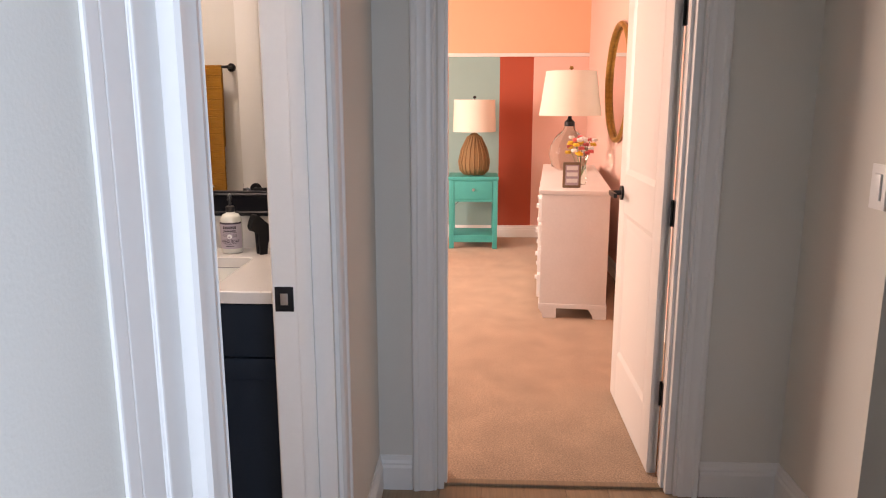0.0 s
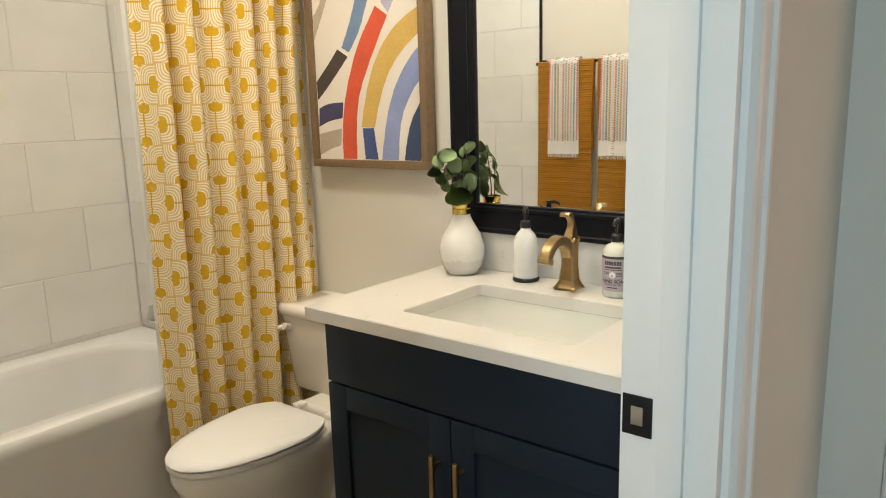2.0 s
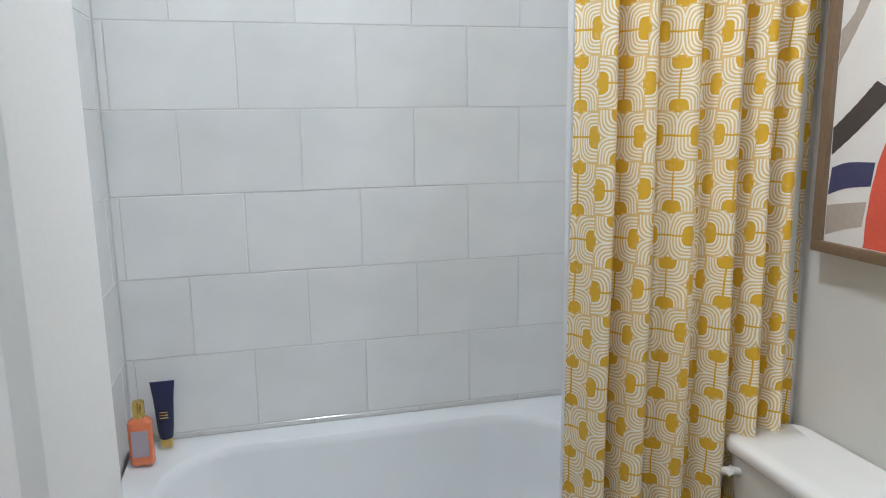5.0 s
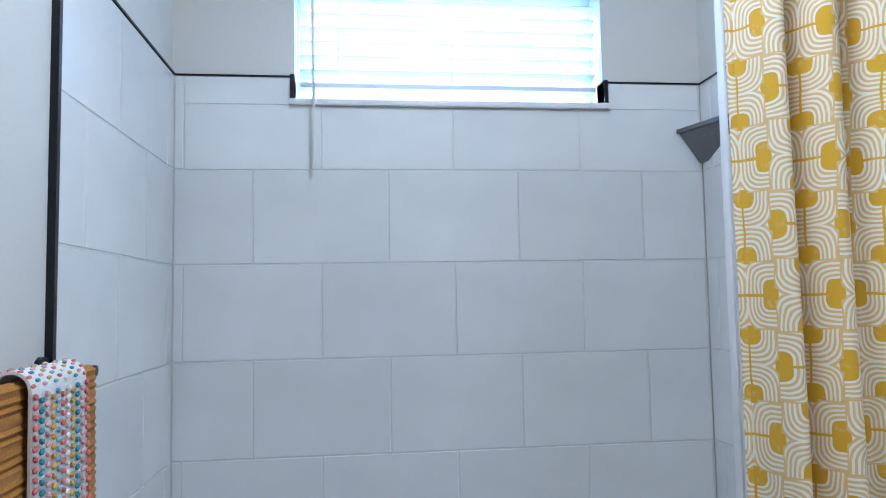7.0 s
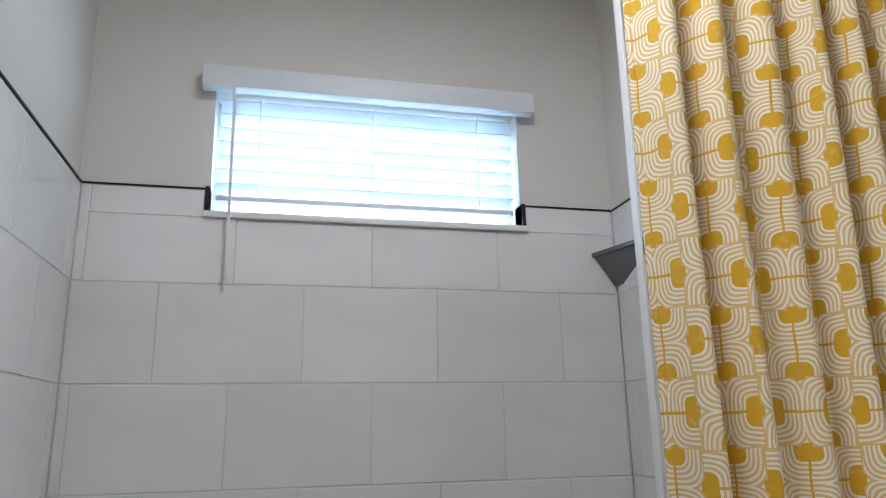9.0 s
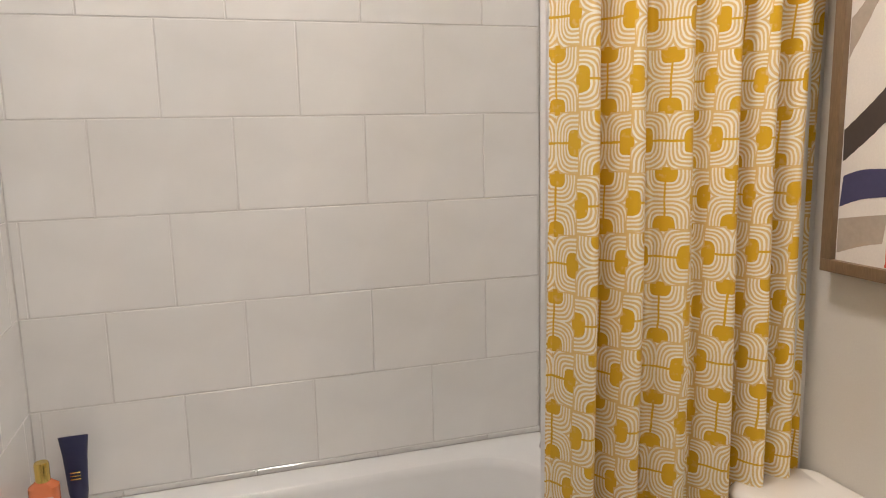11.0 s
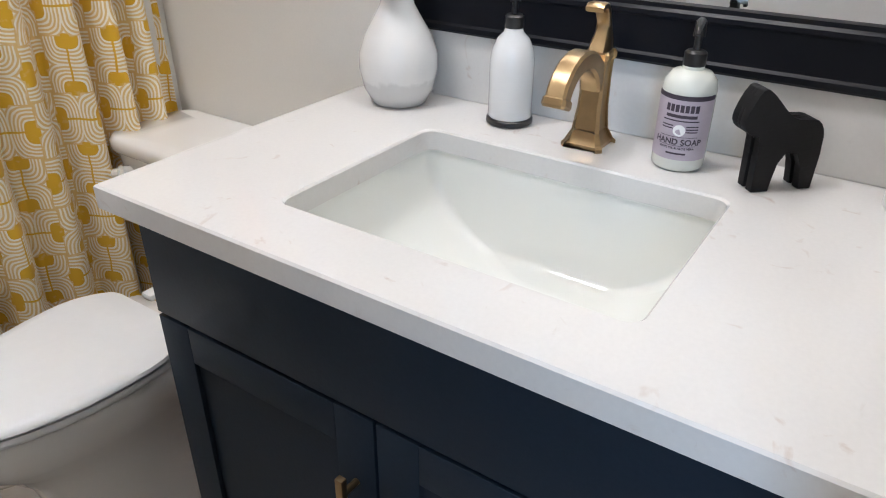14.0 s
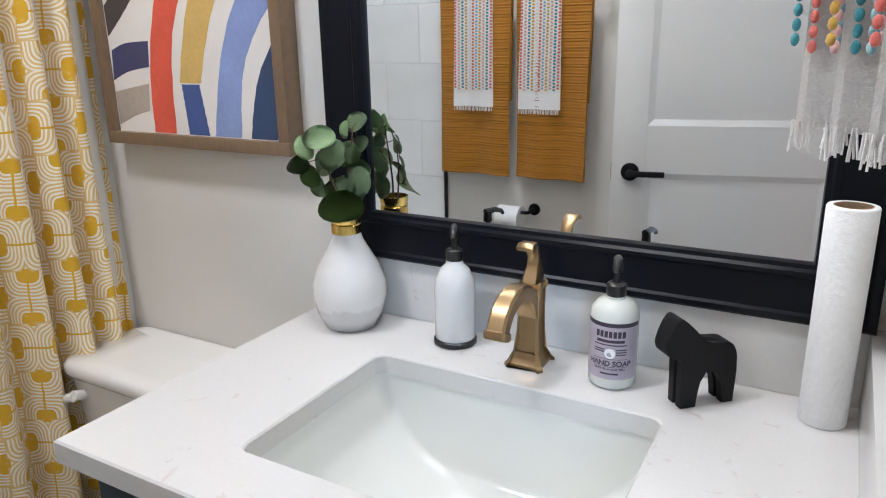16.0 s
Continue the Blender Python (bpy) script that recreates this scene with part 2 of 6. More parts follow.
def math_node(nt, op, a, b=None):
    n = nt.nodes.new("ShaderNodeMath")
    n.operation = op
    for i, v in enumerate((a, b)):
        if v is None:
            continue
        if isinstance(v, (int, float)):
            n.inputs[i].default_value = v
        else:
            nt.links.new(v, n.inputs[i])
    return n.outputs[0]


def curtain_cloth():
    """A checkerboard of cells: golden blocks on two facing edges with nested rounded lines about each."""
    m = bpy.data.materials.new("printed_cotton")
    m.use_nodes = True
    nt = m.node_tree
    b = nt.nodes["Principled BSDF"]
    uv = nt.nodes.new("ShaderNodeUVMap")
    wob = nt.nodes.new("ShaderNodeTexNoise")
    wob.inputs["Scale"].default_value = 26
    nt.links.new(uv.outputs[0], wob.inputs[0])
    off = nt.nodes.new("ShaderNodeVectorMath")
    off.operation = "MULTIPLY_ADD"
    off.inputs[1].default_value, off.inputs[2].default_value = (0.007, 0.007, 0), (-0.0035, -0.0035, 0)
    nt.links.new(wob.outputs["Color"], off.inputs[0])
    add = nt.nodes.new("ShaderNodeVectorMath")
    nt.links.new(uv.outputs[0], add.inputs[0])
    nt.links.new(off.outputs[0], add.inputs[1])
    sep = nt.nodes.new("ShaderNodeSeparateXYZ")
    nt.links.new(add.outputs[0], sep.inputs[0])
    C = 0.105
    u, v = math_node(nt, "DIVIDE", sep.outputs[0], C), math_node(nt, "DIVIDE", sep.outputs[1], C * 1.10)
    cells = math_node(nt, "ADD", math_node(nt, "FLOOR", u), math_node(nt, "FLOOR", v))
    odd = math_node(nt, "GREATER_THAN", math_node(nt, "FRACT", math_node(nt, "MULTIPLY", cells, 0.5)), 0.25)
    fu, fv = math_node(nt, "FRACT", u), math_node(nt, "FRACT", v)

    def pick(p, q):
        return math_node(nt, "ADD", p, math_node(nt, "MULTIPLY", odd, math_node(nt, "SUBTRACT", q, p)))

    fx, fy = pick(fu, fv), pick(fv, fu)
    a = math_node(nt, "MINIMUM", fx, math_node(nt, "SUBTRACT", 1.0, fx))
    c = math_node(nt, "ABSOLUTE", math_node(nt, "SUBTRACT", fy, 0.5))
    d = math_node(nt, "POWER", math_node(nt, "ADD", math_node(nt, "POWER", a, 3.6), math_node(nt, "POWER", c, 3.6)), 1 / 3.6)
    ring = math_node(nt, "FRACT", math_node(nt, "MULTIPLY", math_node(nt, "SUBTRACT", d, 0.215), 15.0))
    line = math_node(nt, "MULTIPLY", math_node(nt, "GREATER_THAN", ring, 0.48), 0.70)
    blob = math_node(nt, "LESS_THAN", d, 0.215)
    a2 = math_node(nt, "MULTIPLY", math_node(nt, "SUBTRACT", 0.5, c), 1.45)
    c2 = math_node(nt, "ABSOLUTE", math_node(nt, "SUBTRACT", fx, 0.5))
    d2 = math_node(nt, "POWER", math_node(nt, "ADD", math_node(nt, "POWER", a2, 3.0), math_node(nt, "POWER", c2, 3.0)), 1 / 3.0)
    blob = math_node(nt, "MAXIMUM", blob, math_node(nt, "LESS_THAN", d2, 0.085))
    mid = math_node(nt, "LESS_THAN", c, 0.020)
    edge = math_node(nt, "MULTIPLY", math_node(nt, "GREATER_THAN", c, 0.478), 0.75)
    gold = math_node(nt, "MAXIMUM", math_node(nt, "MAXIMUM", line, blob), math_node(nt, "MAXIMUM", edge, mid))
    ink = nt.nodes.new("ShaderNodeTexNoise")
    ink.inputs["Scale"].default_value, ink.inputs["Detail"].default_value = 60, 5
    nt.links.new(uv.outputs[0], ink.inputs[0])
    worn = nt.nodes.new("ShaderNodeMapRange")
    worn.inputs["From Min"].default_value, worn.inputs["From Max"].default_value = 0.30, 0.42
    worn.inputs["To Min"].default_value = 0.82
    nt.links.new(ink.outputs[0], worn.inputs[0])
    mix = nt.nodes.new("ShaderNodeMixRGB")
    mix.inputs[1].default_value, mix.inputs[2].default_value = (0.86, 0.81, 0.68, 1), (0.66, 0.385, 0.010, 1)
    nt.links.new(math_node(nt, "MULTIPLY", gold, worn.outputs[0]), mix.inputs[0])
    nt.links.new(mix.outputs[0], b.inputs["Base Color"])
    b.inputs["Roughness"].default_value = 0.9
    b.inputs["Sheen Weight"].default_value = 0.15
    weave = nt.nodes.new("ShaderNodeTexNoise")
    weave.inputs["Scale"].default_value = 900
    nt.links.new(uv.outputs[0], weave.inputs[0])
    bn = nt.nodes.new("ShaderNodeBump")
    bn.inputs["Strength"].default_value, bn.inputs["Distance"].default_value = 0.25, 0.001
    nt.links.new(weave.outputs[0], bn.inputs["Height"])
    nt.links.new(bn.outputs[0], b.inputs["Normal"])
    return m


M_CURTAIN = curtain_cloth()


def plain(name, color, rough=0.8):
    return mat(name, color, rough, grain=90, vary=0.06, bump=0.05, stain=12, stain_vary=0.10)


# ---- mesh helpers (all shapes are given in world coordinates) ----
def thing(name, at, label, category, group="", kind=""):
    ob = new(name)
    ob.location = at
    ob.empty_display_size = 0.05
    return tagged(ob, label, category, group, kind)


def origin_of(ob):
    v = Vector(ob.location)
    while ob.parent:
        ob = ob.parent
        v = v + ob.location
    return v


def solid(name, bm, material, smooth=None):
    bmesh.ops.recalc_face_normals(bm, faces=bm.faces)
    if smooth is not None:
        for e in bm.edges:
            if len(e.link_faces) == 2:
                e.smooth = e.calc_face_angle(0) < radians(smooth)
        for f in bm.faces:
            f.smooth = True
    me = bpy.data.meshes.new(name)
    bm.to_mesh(me)
    bm.free()
    me.materials.append(material)
    return me


def part(name, bm, material, parent=None, label="", smooth=35):
    if parent is not None:
        bmesh.ops.translate(bm, verts=bm.verts, vec=-origin_of(parent))
    ob = new(name, solid(name, bm, material, smooth))
    ob.parent = parent
    return tagged(ob, label)


def single(name, bm, material, label, category, group="", kind="", smooth=35, at=None):
    if at is not None:
        bmesh.ops.translate(bm, verts=bm.verts, vec=-Vector(at))
    ob = new(name, solid(name, bm, material, smooth))
    if at is not None:
        ob.location = at
    return tagged(ob, label, category, group, kind)


def box(bm, x0, x1, y0, y1, z0, z1, bevel=0.0, seg=2):
    vs = [bm.verts.new((x, y, z)) for x in (x0, x1) for y in (y0, y1) for z in (z0, z1)]
    idx = ((0, 1, 3, 2), (4, 6, 7, 5), (0, 4, 5, 1), (2, 3, 7, 6), (0, 2, 6, 4), (1, 5, 7, 3))
    fs = [bm.faces.new([vs[i] for i in f]) for f in idx]
    if bevel:
        es = list({e for f in fs for e in f.edges})
        bmesh.ops.bevel(bm, geom=es, offset=bevel, segments=seg, profile=0.6, affect="EDGES")
    return bm


def boxed(*a, **k):
    return box(bmesh.new(), *a, **k)


def loft(bm, loops, cap0=True, cap1=True, closed=True):
    rings = [[bm.verts.new(p) for p in lp] for lp in loops]
    n = len(rings[0])
    for a, b in zip(rings, rings[1:]):
        for i in range(n if closed else n - 1):
            j = (i + 1) % n
            bm.faces.new((a[i], a[j], b[j], b[i]))
    if cap0:
        bm.faces.new(rings[0][::-1])
    if cap1:
        bm.faces.new(rings[-1])
    return bm


def lathe(bm, cx, cy, profile, n=40, cap0=True, cap1=True):
    return loft(bm, [[(cx + r * math.cos(2 * math.pi * i / n), cy + r * math.sin(2 * math.pi * i / n), z) for i in range(n)]
                     for r, z in profile], cap0, cap1)


def round_rect(x0, x1, y0, y1, z, r, n=6):
    pts = []
    for cx, cy, a0 in ((x1 - r, y1 - r, 0), (x0 + r, y1 - r, 90), (x0 + r, y0 + r, 180), (x1 - r, y0 + r, 270)):
        for i in range(n + 1):
            a = radians(a0 + 90 * i / n)
            pts.append((cx + r * math.cos(a), cy + r * math.sin(a), z))
    return pts


def tube(bm, pts, radius, n=10, cap=True):
    pts = [Vector(p) for p in pts]
    loops, side = [], None
    for i, p in enumerate(pts):
        d = (pts[min(i + 1, len(pts) - 1)] - pts[max(i - 1, 0)]).normalized()
        if side is None:
            side = d.cross(Vector((0, 0, 1)) if abs(d.z) < 0.9 else Vector((1, 0, 0))).normalized()
        side = (side - d * side.dot(d)).normalized()
        up = d.cross(side)
        r = radius[i] if isinstance(radius, (list, tuple)) else radius
        loops.append([tuple(p + side * r * math.cos(2 * math.pi * k / n) + up * r * math.sin(2 * math.pi * k / n)) for k in range(n)])
    return loft(bm, loops, cap, cap)


def disc_y(bm, cx, cy, cz, r, depth, axis, n=28):
    a = Vector(axis).normalized()
    c = Vector((cx, cy, cz))
    return tube(bm, [c, c + a * depth], r, n)


def wall_bm(axis, a0, a1, u0, u1, z0, z1, holes=()):
    """A wall across axis ('x' or 'y') from a0 to a1 thick, along u, with holes (u0, u1, z0, z1) through it."""
    bm = bmesh.new()

    def put(p0, p1, q0, q1):
        if p1 - p0 < 1e-4 or q1 - q0 < 1e-4:
            return
        if axis == "x":
            box(bm, a0, a1, p0, p1, q0, q1)
        else:
            box(bm, p0, p1, a0, a1, q0, q1)

    at = u0
    for h0, h1, hz0, hz1 in sorted(holes):
        put(at, h0, z0, z1)
        put(h0, h1, z0, hz0)
        put(h0, h1, hz1, z1)
        at = h1
    put(at, u1, z0, z1)
    return bm


# ---- setting ----
XW, XL, CEIL = 0.048, -1.725, 3.10
YI, YO = -2.465, -2.600           # entry wall, bath side and hall side
TILE_R, TILE_T, PW, PH = -0.245, 2.285, 0.360, 0.2535
DX0, DX1, DH = -1.655, -0.775, 2.06   # bathroom doorway
BX, HS = -0.040, -4.010             # bedroom door wall, hall side wall
BY0, BY1 = -3.640, -2.814         # bedroom doorway
BED_N, BED_S, BED_E = -0.50, -4.06, 4.965
ALCOVE_Y = -0.073                 # the tub alcove is laid out about y = 0 and set back by this


def setting(name, bm, material, label):
    return single(name, bm, material, label, name.split("_")[0], kind="structure", smooth=None)


WIN = (-1.402, -0.531, 2.222, 2.585)
wall_n = setting("wall_north", wall_bm("y", 0.012, 0.17, XL - 0.12, XW + 0.14, 0, CEIL, [WIN]), M_WALL, "off-white painted bathroom wall above white tile")
wall_w = setting("wall_west", boxed(XL - 0.12, XL, YI, 0.012, 0, CEIL), M_WALL, "off-white painted bathroom wall with black tile trim")
wall_e = setting("wall_east", boxed(XW, XW + 0.11, YO, 0.012, 0, CEIL), M_WALL, "off-white painted wall behind vanity and toilet")
chase = setting("wall_chase", boxed(TILE_R + 0.008, XW, -0.79, 0.012, 0, CEIL), M_WALL, "painted plumbing wall at the end of the tub")
wall_s = setting("wall_south", wall_bm("y", YO, YI, -5.1, XW, 0, CEIL, [(DX0, DX1, 0, DH)]), M_HALL, "off-white painted wall between hall and bathroom")
wall_b = setting("wall_bedroom", wall_bm("x", BX, BX + 0.12, HS, YO + 0.01, 0, CEIL, [(BY0, BY1, 0, DH)]), M_HALL, "off-white painted hall wall around the bedroom door")
wall_h = setting("wall_hall", boxed(-0.53, BX + 0.12, HS - 0.12, HS, 0, CEIL), M_HALL, "off-white painted hall wall with a light switch")
wall_h2 = setting("wall_hall_return", boxed(-0.53, -0.41, -6.5, HS - 0.12, 0, CEIL), M_HALL, "off-white painted return wall of the hall")
# out of view: wall and opening added to go with the hall lamp
setting("wall_far_hall", wall_bm("x", -3.24, -3.12, -6.5, -2.43, 0, CEIL, [(-3.75, -2.95, 0.6, 2.4)]), M_HALL, "unseen painted wall with an opening, added behind the hall fill lamp")
setting("wall_hall_end", boxed(-5.1, -0.35, -6.62, -6.5, 0, CEIL), M_HALL, "plain painted wall closing the hall")
setting("wall_bed_south", boxed(BX + 0.12, BED_E + 0.12, BED_S - 0.12, BED_S, 0, CEIL), M_PINK, "pale pink painted bedroom wall")
bed_e = setting("wall_bed_east", boxed(BED_E, BED_E + 0.12, BED_S, BED_N, 0, CEIL), M_PEACH, "peach bedroom wall above coloured stripes")
# never in view; the opening is invented to match the bedroom fill
setting("wall_bed_north", wall_bm("y", BED_N, BED_N + 0.12, XW + 0.11, BED_E + 0.12, 0, CEIL, [(1.7, 3.5, 0.8, 2.3)]), M_PEACH, "unseen peach bedroom wall with an opening, added for the fill lamp")
setting("ceiling", boxed(-5.2, BED_E + 0.2, -6.6, 0.3, CEIL, CEIL + 0.1), M_CEIL, "white textured ceiling")
floor_bath = setting("floor_bath", boxed(XL, XW, YI - 0.05, 0.0, -0.12, -0.004), M_FGROUT, "light grout bed of the hexagon tile floor")
floor_hall = setting("floor_hall", boxed(-5.1, BX + 0.05, -6.5, YI - 0.05, -0.12, -0.004), M_WOODFLOOR, "brown plank floor of the hall")
setting("floor_bedroom", boxed(BX + 0.05, BED_E, BED_S, BED_N, -0.12, 0.006), M_CARPET, "tan plush carpet with soft footprints")
setting("floor_threshold", boxed(BX + 0.025, BX + 0.06, BY0, BY1, -0.01, 0.010, bevel=0.004), M_WOODFLOOR, "thin wooden threshold strip at the carpet")
setting("backdrop", boxed(-2.6, 0.9, 1.2, 1.22, 1.0, 4.2), M_OUTSIDE, "bright overcast daylight outside the window")

# stripes and rail on the bedroom wall
for nm, y1, y0, mm, lab in (("trim_salmon_stripe", -1.6, -2.66, M_SALMON, "salmon painted wall stripe"), ("trim_teal_stripe", -2.66, -3.175, M_TEALWALL, "dusty teal painted wall stripe"),
                            ("trim_rust_stripe", -3.175, -3.512, M_REDWALL, "rust red painted wall stripe"), ("trim_pink_stripe", -3.512, BED_S, M_PINK, "pale pink painted wall stripe")):
    setting(nm, boxed(BED_E - 0.004, BED_E, y0, y1, 0.0, 1.835), mm, lab)


def moulding(bm, profile, p0, p1, out, across):
    """Sweeps a profile of (across, out) offsets from p0 to p1."""
    p0, p1, out, across = Vector(p0), Vector(p1), Vector(out), Vector(across)
    return loft(bm, [[tuple(p + across * a + out * o) for a, o in profile] for p in (p0, p1)])


CASING = ((0, 0), (0, 0.010), (0.006, 0.014), (0.012, 0.012), (0.018, 0.016), (0.030, 0.018), (0.046, 0.015), (0.060, 0.017), (0.066, 0.022),
          (0.078, 0.022), (0.083, 0.018), (0.085, 0.0))
BASE = ((0, 0), (0, 0.014), (0.085, 0.014), (0.095, 0.010), (0.102, 0.011), (0.112, 0.006), (0.130, 0.004), (0.130, 0))


def casing(name, u0, u1, top, plane, axis, out, label, legs=(0, 1)):
    """Door casing about an opening, on one face of a wall."""
    t = thing(name, (0, 0, 0), label, "trim", kind="structure")
    o = (out, 0, 0) if axis == "x" else (0, out, 0)
    for k in legs:
        u, s = ((u0 - 0.008, -1), (u1 + 0.008, 1))[k]
        p = (plane, u, 0) if axis == "x" else (u, plane, 0)
        q = (p[0], p[1], top + 0.008)
        part("casing_leg", moulding(bmesh.new(), CASING, p, q, o, (0, s, 0) if axis == "x" else (s, 0, 0)), M_TRIM, t, smooth=20)
    p0 = (plane, u0 - 0.093, top + 0.008) if axis == "x" else (u0 - 0.093, plane, top + 0.008)
    p1 = (plane, u1 + 0.093, top + 0.008) if axis == "x" else (u1 + 0.093, plane, top + 0.008)
    part("casing_head", moulding(bmesh.new(), CASING, p0, p1, o, (0, 0, 1)), M_TRIM, t, smooth=20)
    return t


casing("trim_bath_hall", DX0, DX1, DH, YO, "y", -1, "white moulded casing round the bathroom door", (1,))
casing("trim_bath_hinge_side", DX0, DX0 + 0.20, DH, YO - 0.05, "y", -1, "white moulded casing on a deep hinge-side board", (0,))
casing("trim_bath_inner", DX0 + 0.05, DX1, DH, YI, "y", 1, "white moulded casing inside the bathroom", (1,))
casing("trim_bed_hall", BY0, BY1, DH, BX, "x", -1, "white moulded casing round the bedroom door")


setting("trim_hall_board", boxed(-2.30, DX0 - 0.001, YO - 0.050, YO + 0.001, 0, CEIL), M_HALL, "painted deep wall return beside the bathroom door")
for k, (xa, xb, dp) in enumerate(((-1.872, -1.846, 0.005), (-1.846, -1.800, 0.003), (-1.800, -1.7505, 0.006))):
    setting("trim_hall_back_band", boxed(xa, xb - 0.002, YO - 0.050 - dp, YO - 0.0505, 0, 2.40, bevel=0.003), M_TRIM, "white moulded back band beside the door casing")


def jamb(name, axis, u0, u1, a0, a1, stop_at, label, deep=0.0):
    t = thing(name, (0, 0, 0), label, "trim", kind="structure")
    th = 0.018

    def bx(p0, p1, q0, q1, z0, z1):
        return boxed(q0, q1, p0, p1, z0, z1, bevel=0.0015) if axis == "x" else boxed(p0, p1, q0, q1, z0, z1, bevel=0.0015)

    part("jamb_side", bx(u0 - 0.002, u0 + th, a0 - deep, a1, 0, DH), M_TRIM, t)
    part("jamb_side", bx(u1 - th, u1 + 0.002, a0, a1, 0, DH), M_TRIM, t)
    part("jamb_head", bx(u0 + th, u1 - th, a0, a1, DH - th, DH + 0.002), M_TRIM, t)
    for u, v in ((u0 + th, u0 + th + 0.011), (u1 - th - 0.011, u1 - th)):
        part("door_stop", bx(u, v, stop_at - 0.018, stop_at + 0.018, 0, DH - th), M_TRIM, t)
    return t


bath_jamb = jamb("trim_bath_jamb", "y", DX0, DX1, YO - 0.002, YI + 0.002, YI - 0.075, "white door jamb with a black strike plate", 0.05)
part("strike_plate", boxed(DX1 - 0.0205, DX1 - 0.017, YI - 0.046, YI - 0.002, 0.886, 0.946, bevel=0.001), M_BLACK, bath_jamb, "black strike plate")
part("strike_hole", boxed(DX1 - 0.0215, DX1 - 0.0190, YI - 0.033, YI - 0.015, 0.902, 0.930, bevel=0.001), M_CHROME, bath_jamb, "bare metal latch hole")
bed_jamb = jamb("trim_bed_jamb", "x", BY0, BY1, BX - 0.002, BX + 0.122, BX + 0.045, "white door jamb with black hinges")
for z in (0.33, 0.995, 1.665):
    hg = boxed(BX + 0.07, BX + 0.118, BY0 + 0.017, BY0 + 0.0205, z - 0.045, z + 0.045, bevel=0.001)
    tube(hg, [(BX + 0.126, BY0 + 0.020, z - 0.046), (BX + 0.126, BY0 + 0.020, z + 0.046)], 0.007)
    part("hinge", hg, M_BLACK, bed_jamb, "black door hinge")


def baseboard(name, p0, p1, out, label="white moulded baseboard"):
    bm = moulding(bmesh.new(), BASE, p0, p1, out, (0, 0, 1))
    return single(name, bm, M_TRIM, label, "baseboard", kind="structure", smooth=20)


baseboard("baseboard_hall_a", (BX, YO, 0), (BX, BY1 + 0.095, 0), (-1, 0, 0))
baseboard("baseboard_hall_b", (BX, BY0 - 0.095, 0), (BX, HS, 0), (-1, 0, 0))
baseboard("baseboard_hall_c", (BX, HS, 0), (-0.53, HS, 0), (0, 1, 0))
baseboard("baseboard_hall_d", (DX1 + 0.095, YO, 0), (BX, YO, 0), (0, -1, 0))
baseboard("baseboard_bath_west", (XL, YI + 0.08, 0), (XL, -0.80, 0), (1, 0, 0))
baseboard("baseboard_bath_east", (XW, -1.50, 0), (XW, -0.80, 0), (-1, 0, 0))
baseboard("baseboard_bed_east", (BED_E - 0.004, BED_S, 0), (BED_E - 0.004, BED_N, 0), (-1, 0, 0))
baseboard("baseboard_bed_south", (BX + 0.12, BED_S, 0), (BED_E, BED_S, 0), (0, 1, 0))
single("trim_chair_rail", boxed(BED_E - 0.022, BED_E - 0.004, BED_S, BED_N, 1.833, 1.868, bevel=0.005), M_TRIM, "white chair rail above the stripes", "trim", kind="structure")

# black metal edging round the tile
trim = thing("trim_tile_edge", (0, 0, 0), "slim black metal edge round the tile", "trim", kind="structure")
part("edge_strip", boxed(XL, XL + 0.013, -0.730, -0.718, 0.52, TILE_T + 0.012), M_BLACK, trim)
part("edge_strip", boxed(XL, XL + 0.013, -0.718, 0.0, TILE_T, TILE_T + 0.005), M_BLACK, trim)
part("edge_strip", boxed(XL + 0.013, WIN[0], -0.001, 0.012, TILE_T, TILE_T + 0.005), M_BLACK, trim)
part("edge_strip", boxed(WIN[1], TILE_R, -0.001, 0.012, TILE_T, TILE_T + 0.005), M_BLACK, trim)
part("edge_strip", boxed(WIN[0] - 0.011, WIN[0], -0.002, 0.06, WIN[2], TILE_T + 0.009), M_BLACK, trim)
part("edge_strip", boxed(WIN[1], WIN[1] + 0.011, -0.002, 0.06, WIN[2], TILE_T + 0.009), M_BLACK, trim)
part("edge_strip", boxed(TILE_R - 0.001, TILE_R + 0.010, -0.740, 0.0, TILE_T, TILE_T + 0.005), M_BLACK, trim)

# ---- window ----
window = thing("window_1", (-0.965, 0.1, WIN[2]), "small high window with white horizontal blinds over the tub", "window", kind="structure")
part("window_sill", boxed(WIN[0] - 0.012, WIN[1] + 0.012, -0.012, 0.10, WIN[2] - 0.014, WIN[2] + 0.003, bevel=0.003), M_WHITEP, window, "white stone sill")
for x0, x1, z0, z1 in ((WIN[0], WIN[1], WIN[2], WIN[2] + 0.03), (WIN[0], WIN[1], WIN[3] - 0.03, WIN[3]), (WIN[0], WIN[0] + 0.03, WIN[2] + 0.03, WIN[3] - 0.03), (WIN[1] - 0.03, WIN[1], WIN[2] + 0.03, WIN[3] - 0.03)):
    part("window_frame", boxed(x0, x1, 0.105, 0.150, z0, z1, bevel=0.003), M_WHITEP, window, "white vinyl frame")
pane = part("pane", boxed(WIN[0] + 0.03, WIN[1] - 0.03, 0.122, 0.128, WIN[2] + 0.03, WIN[3] - 0.03), M_GLASS, window, "clear glass pane")
pane.visible_shadow = False

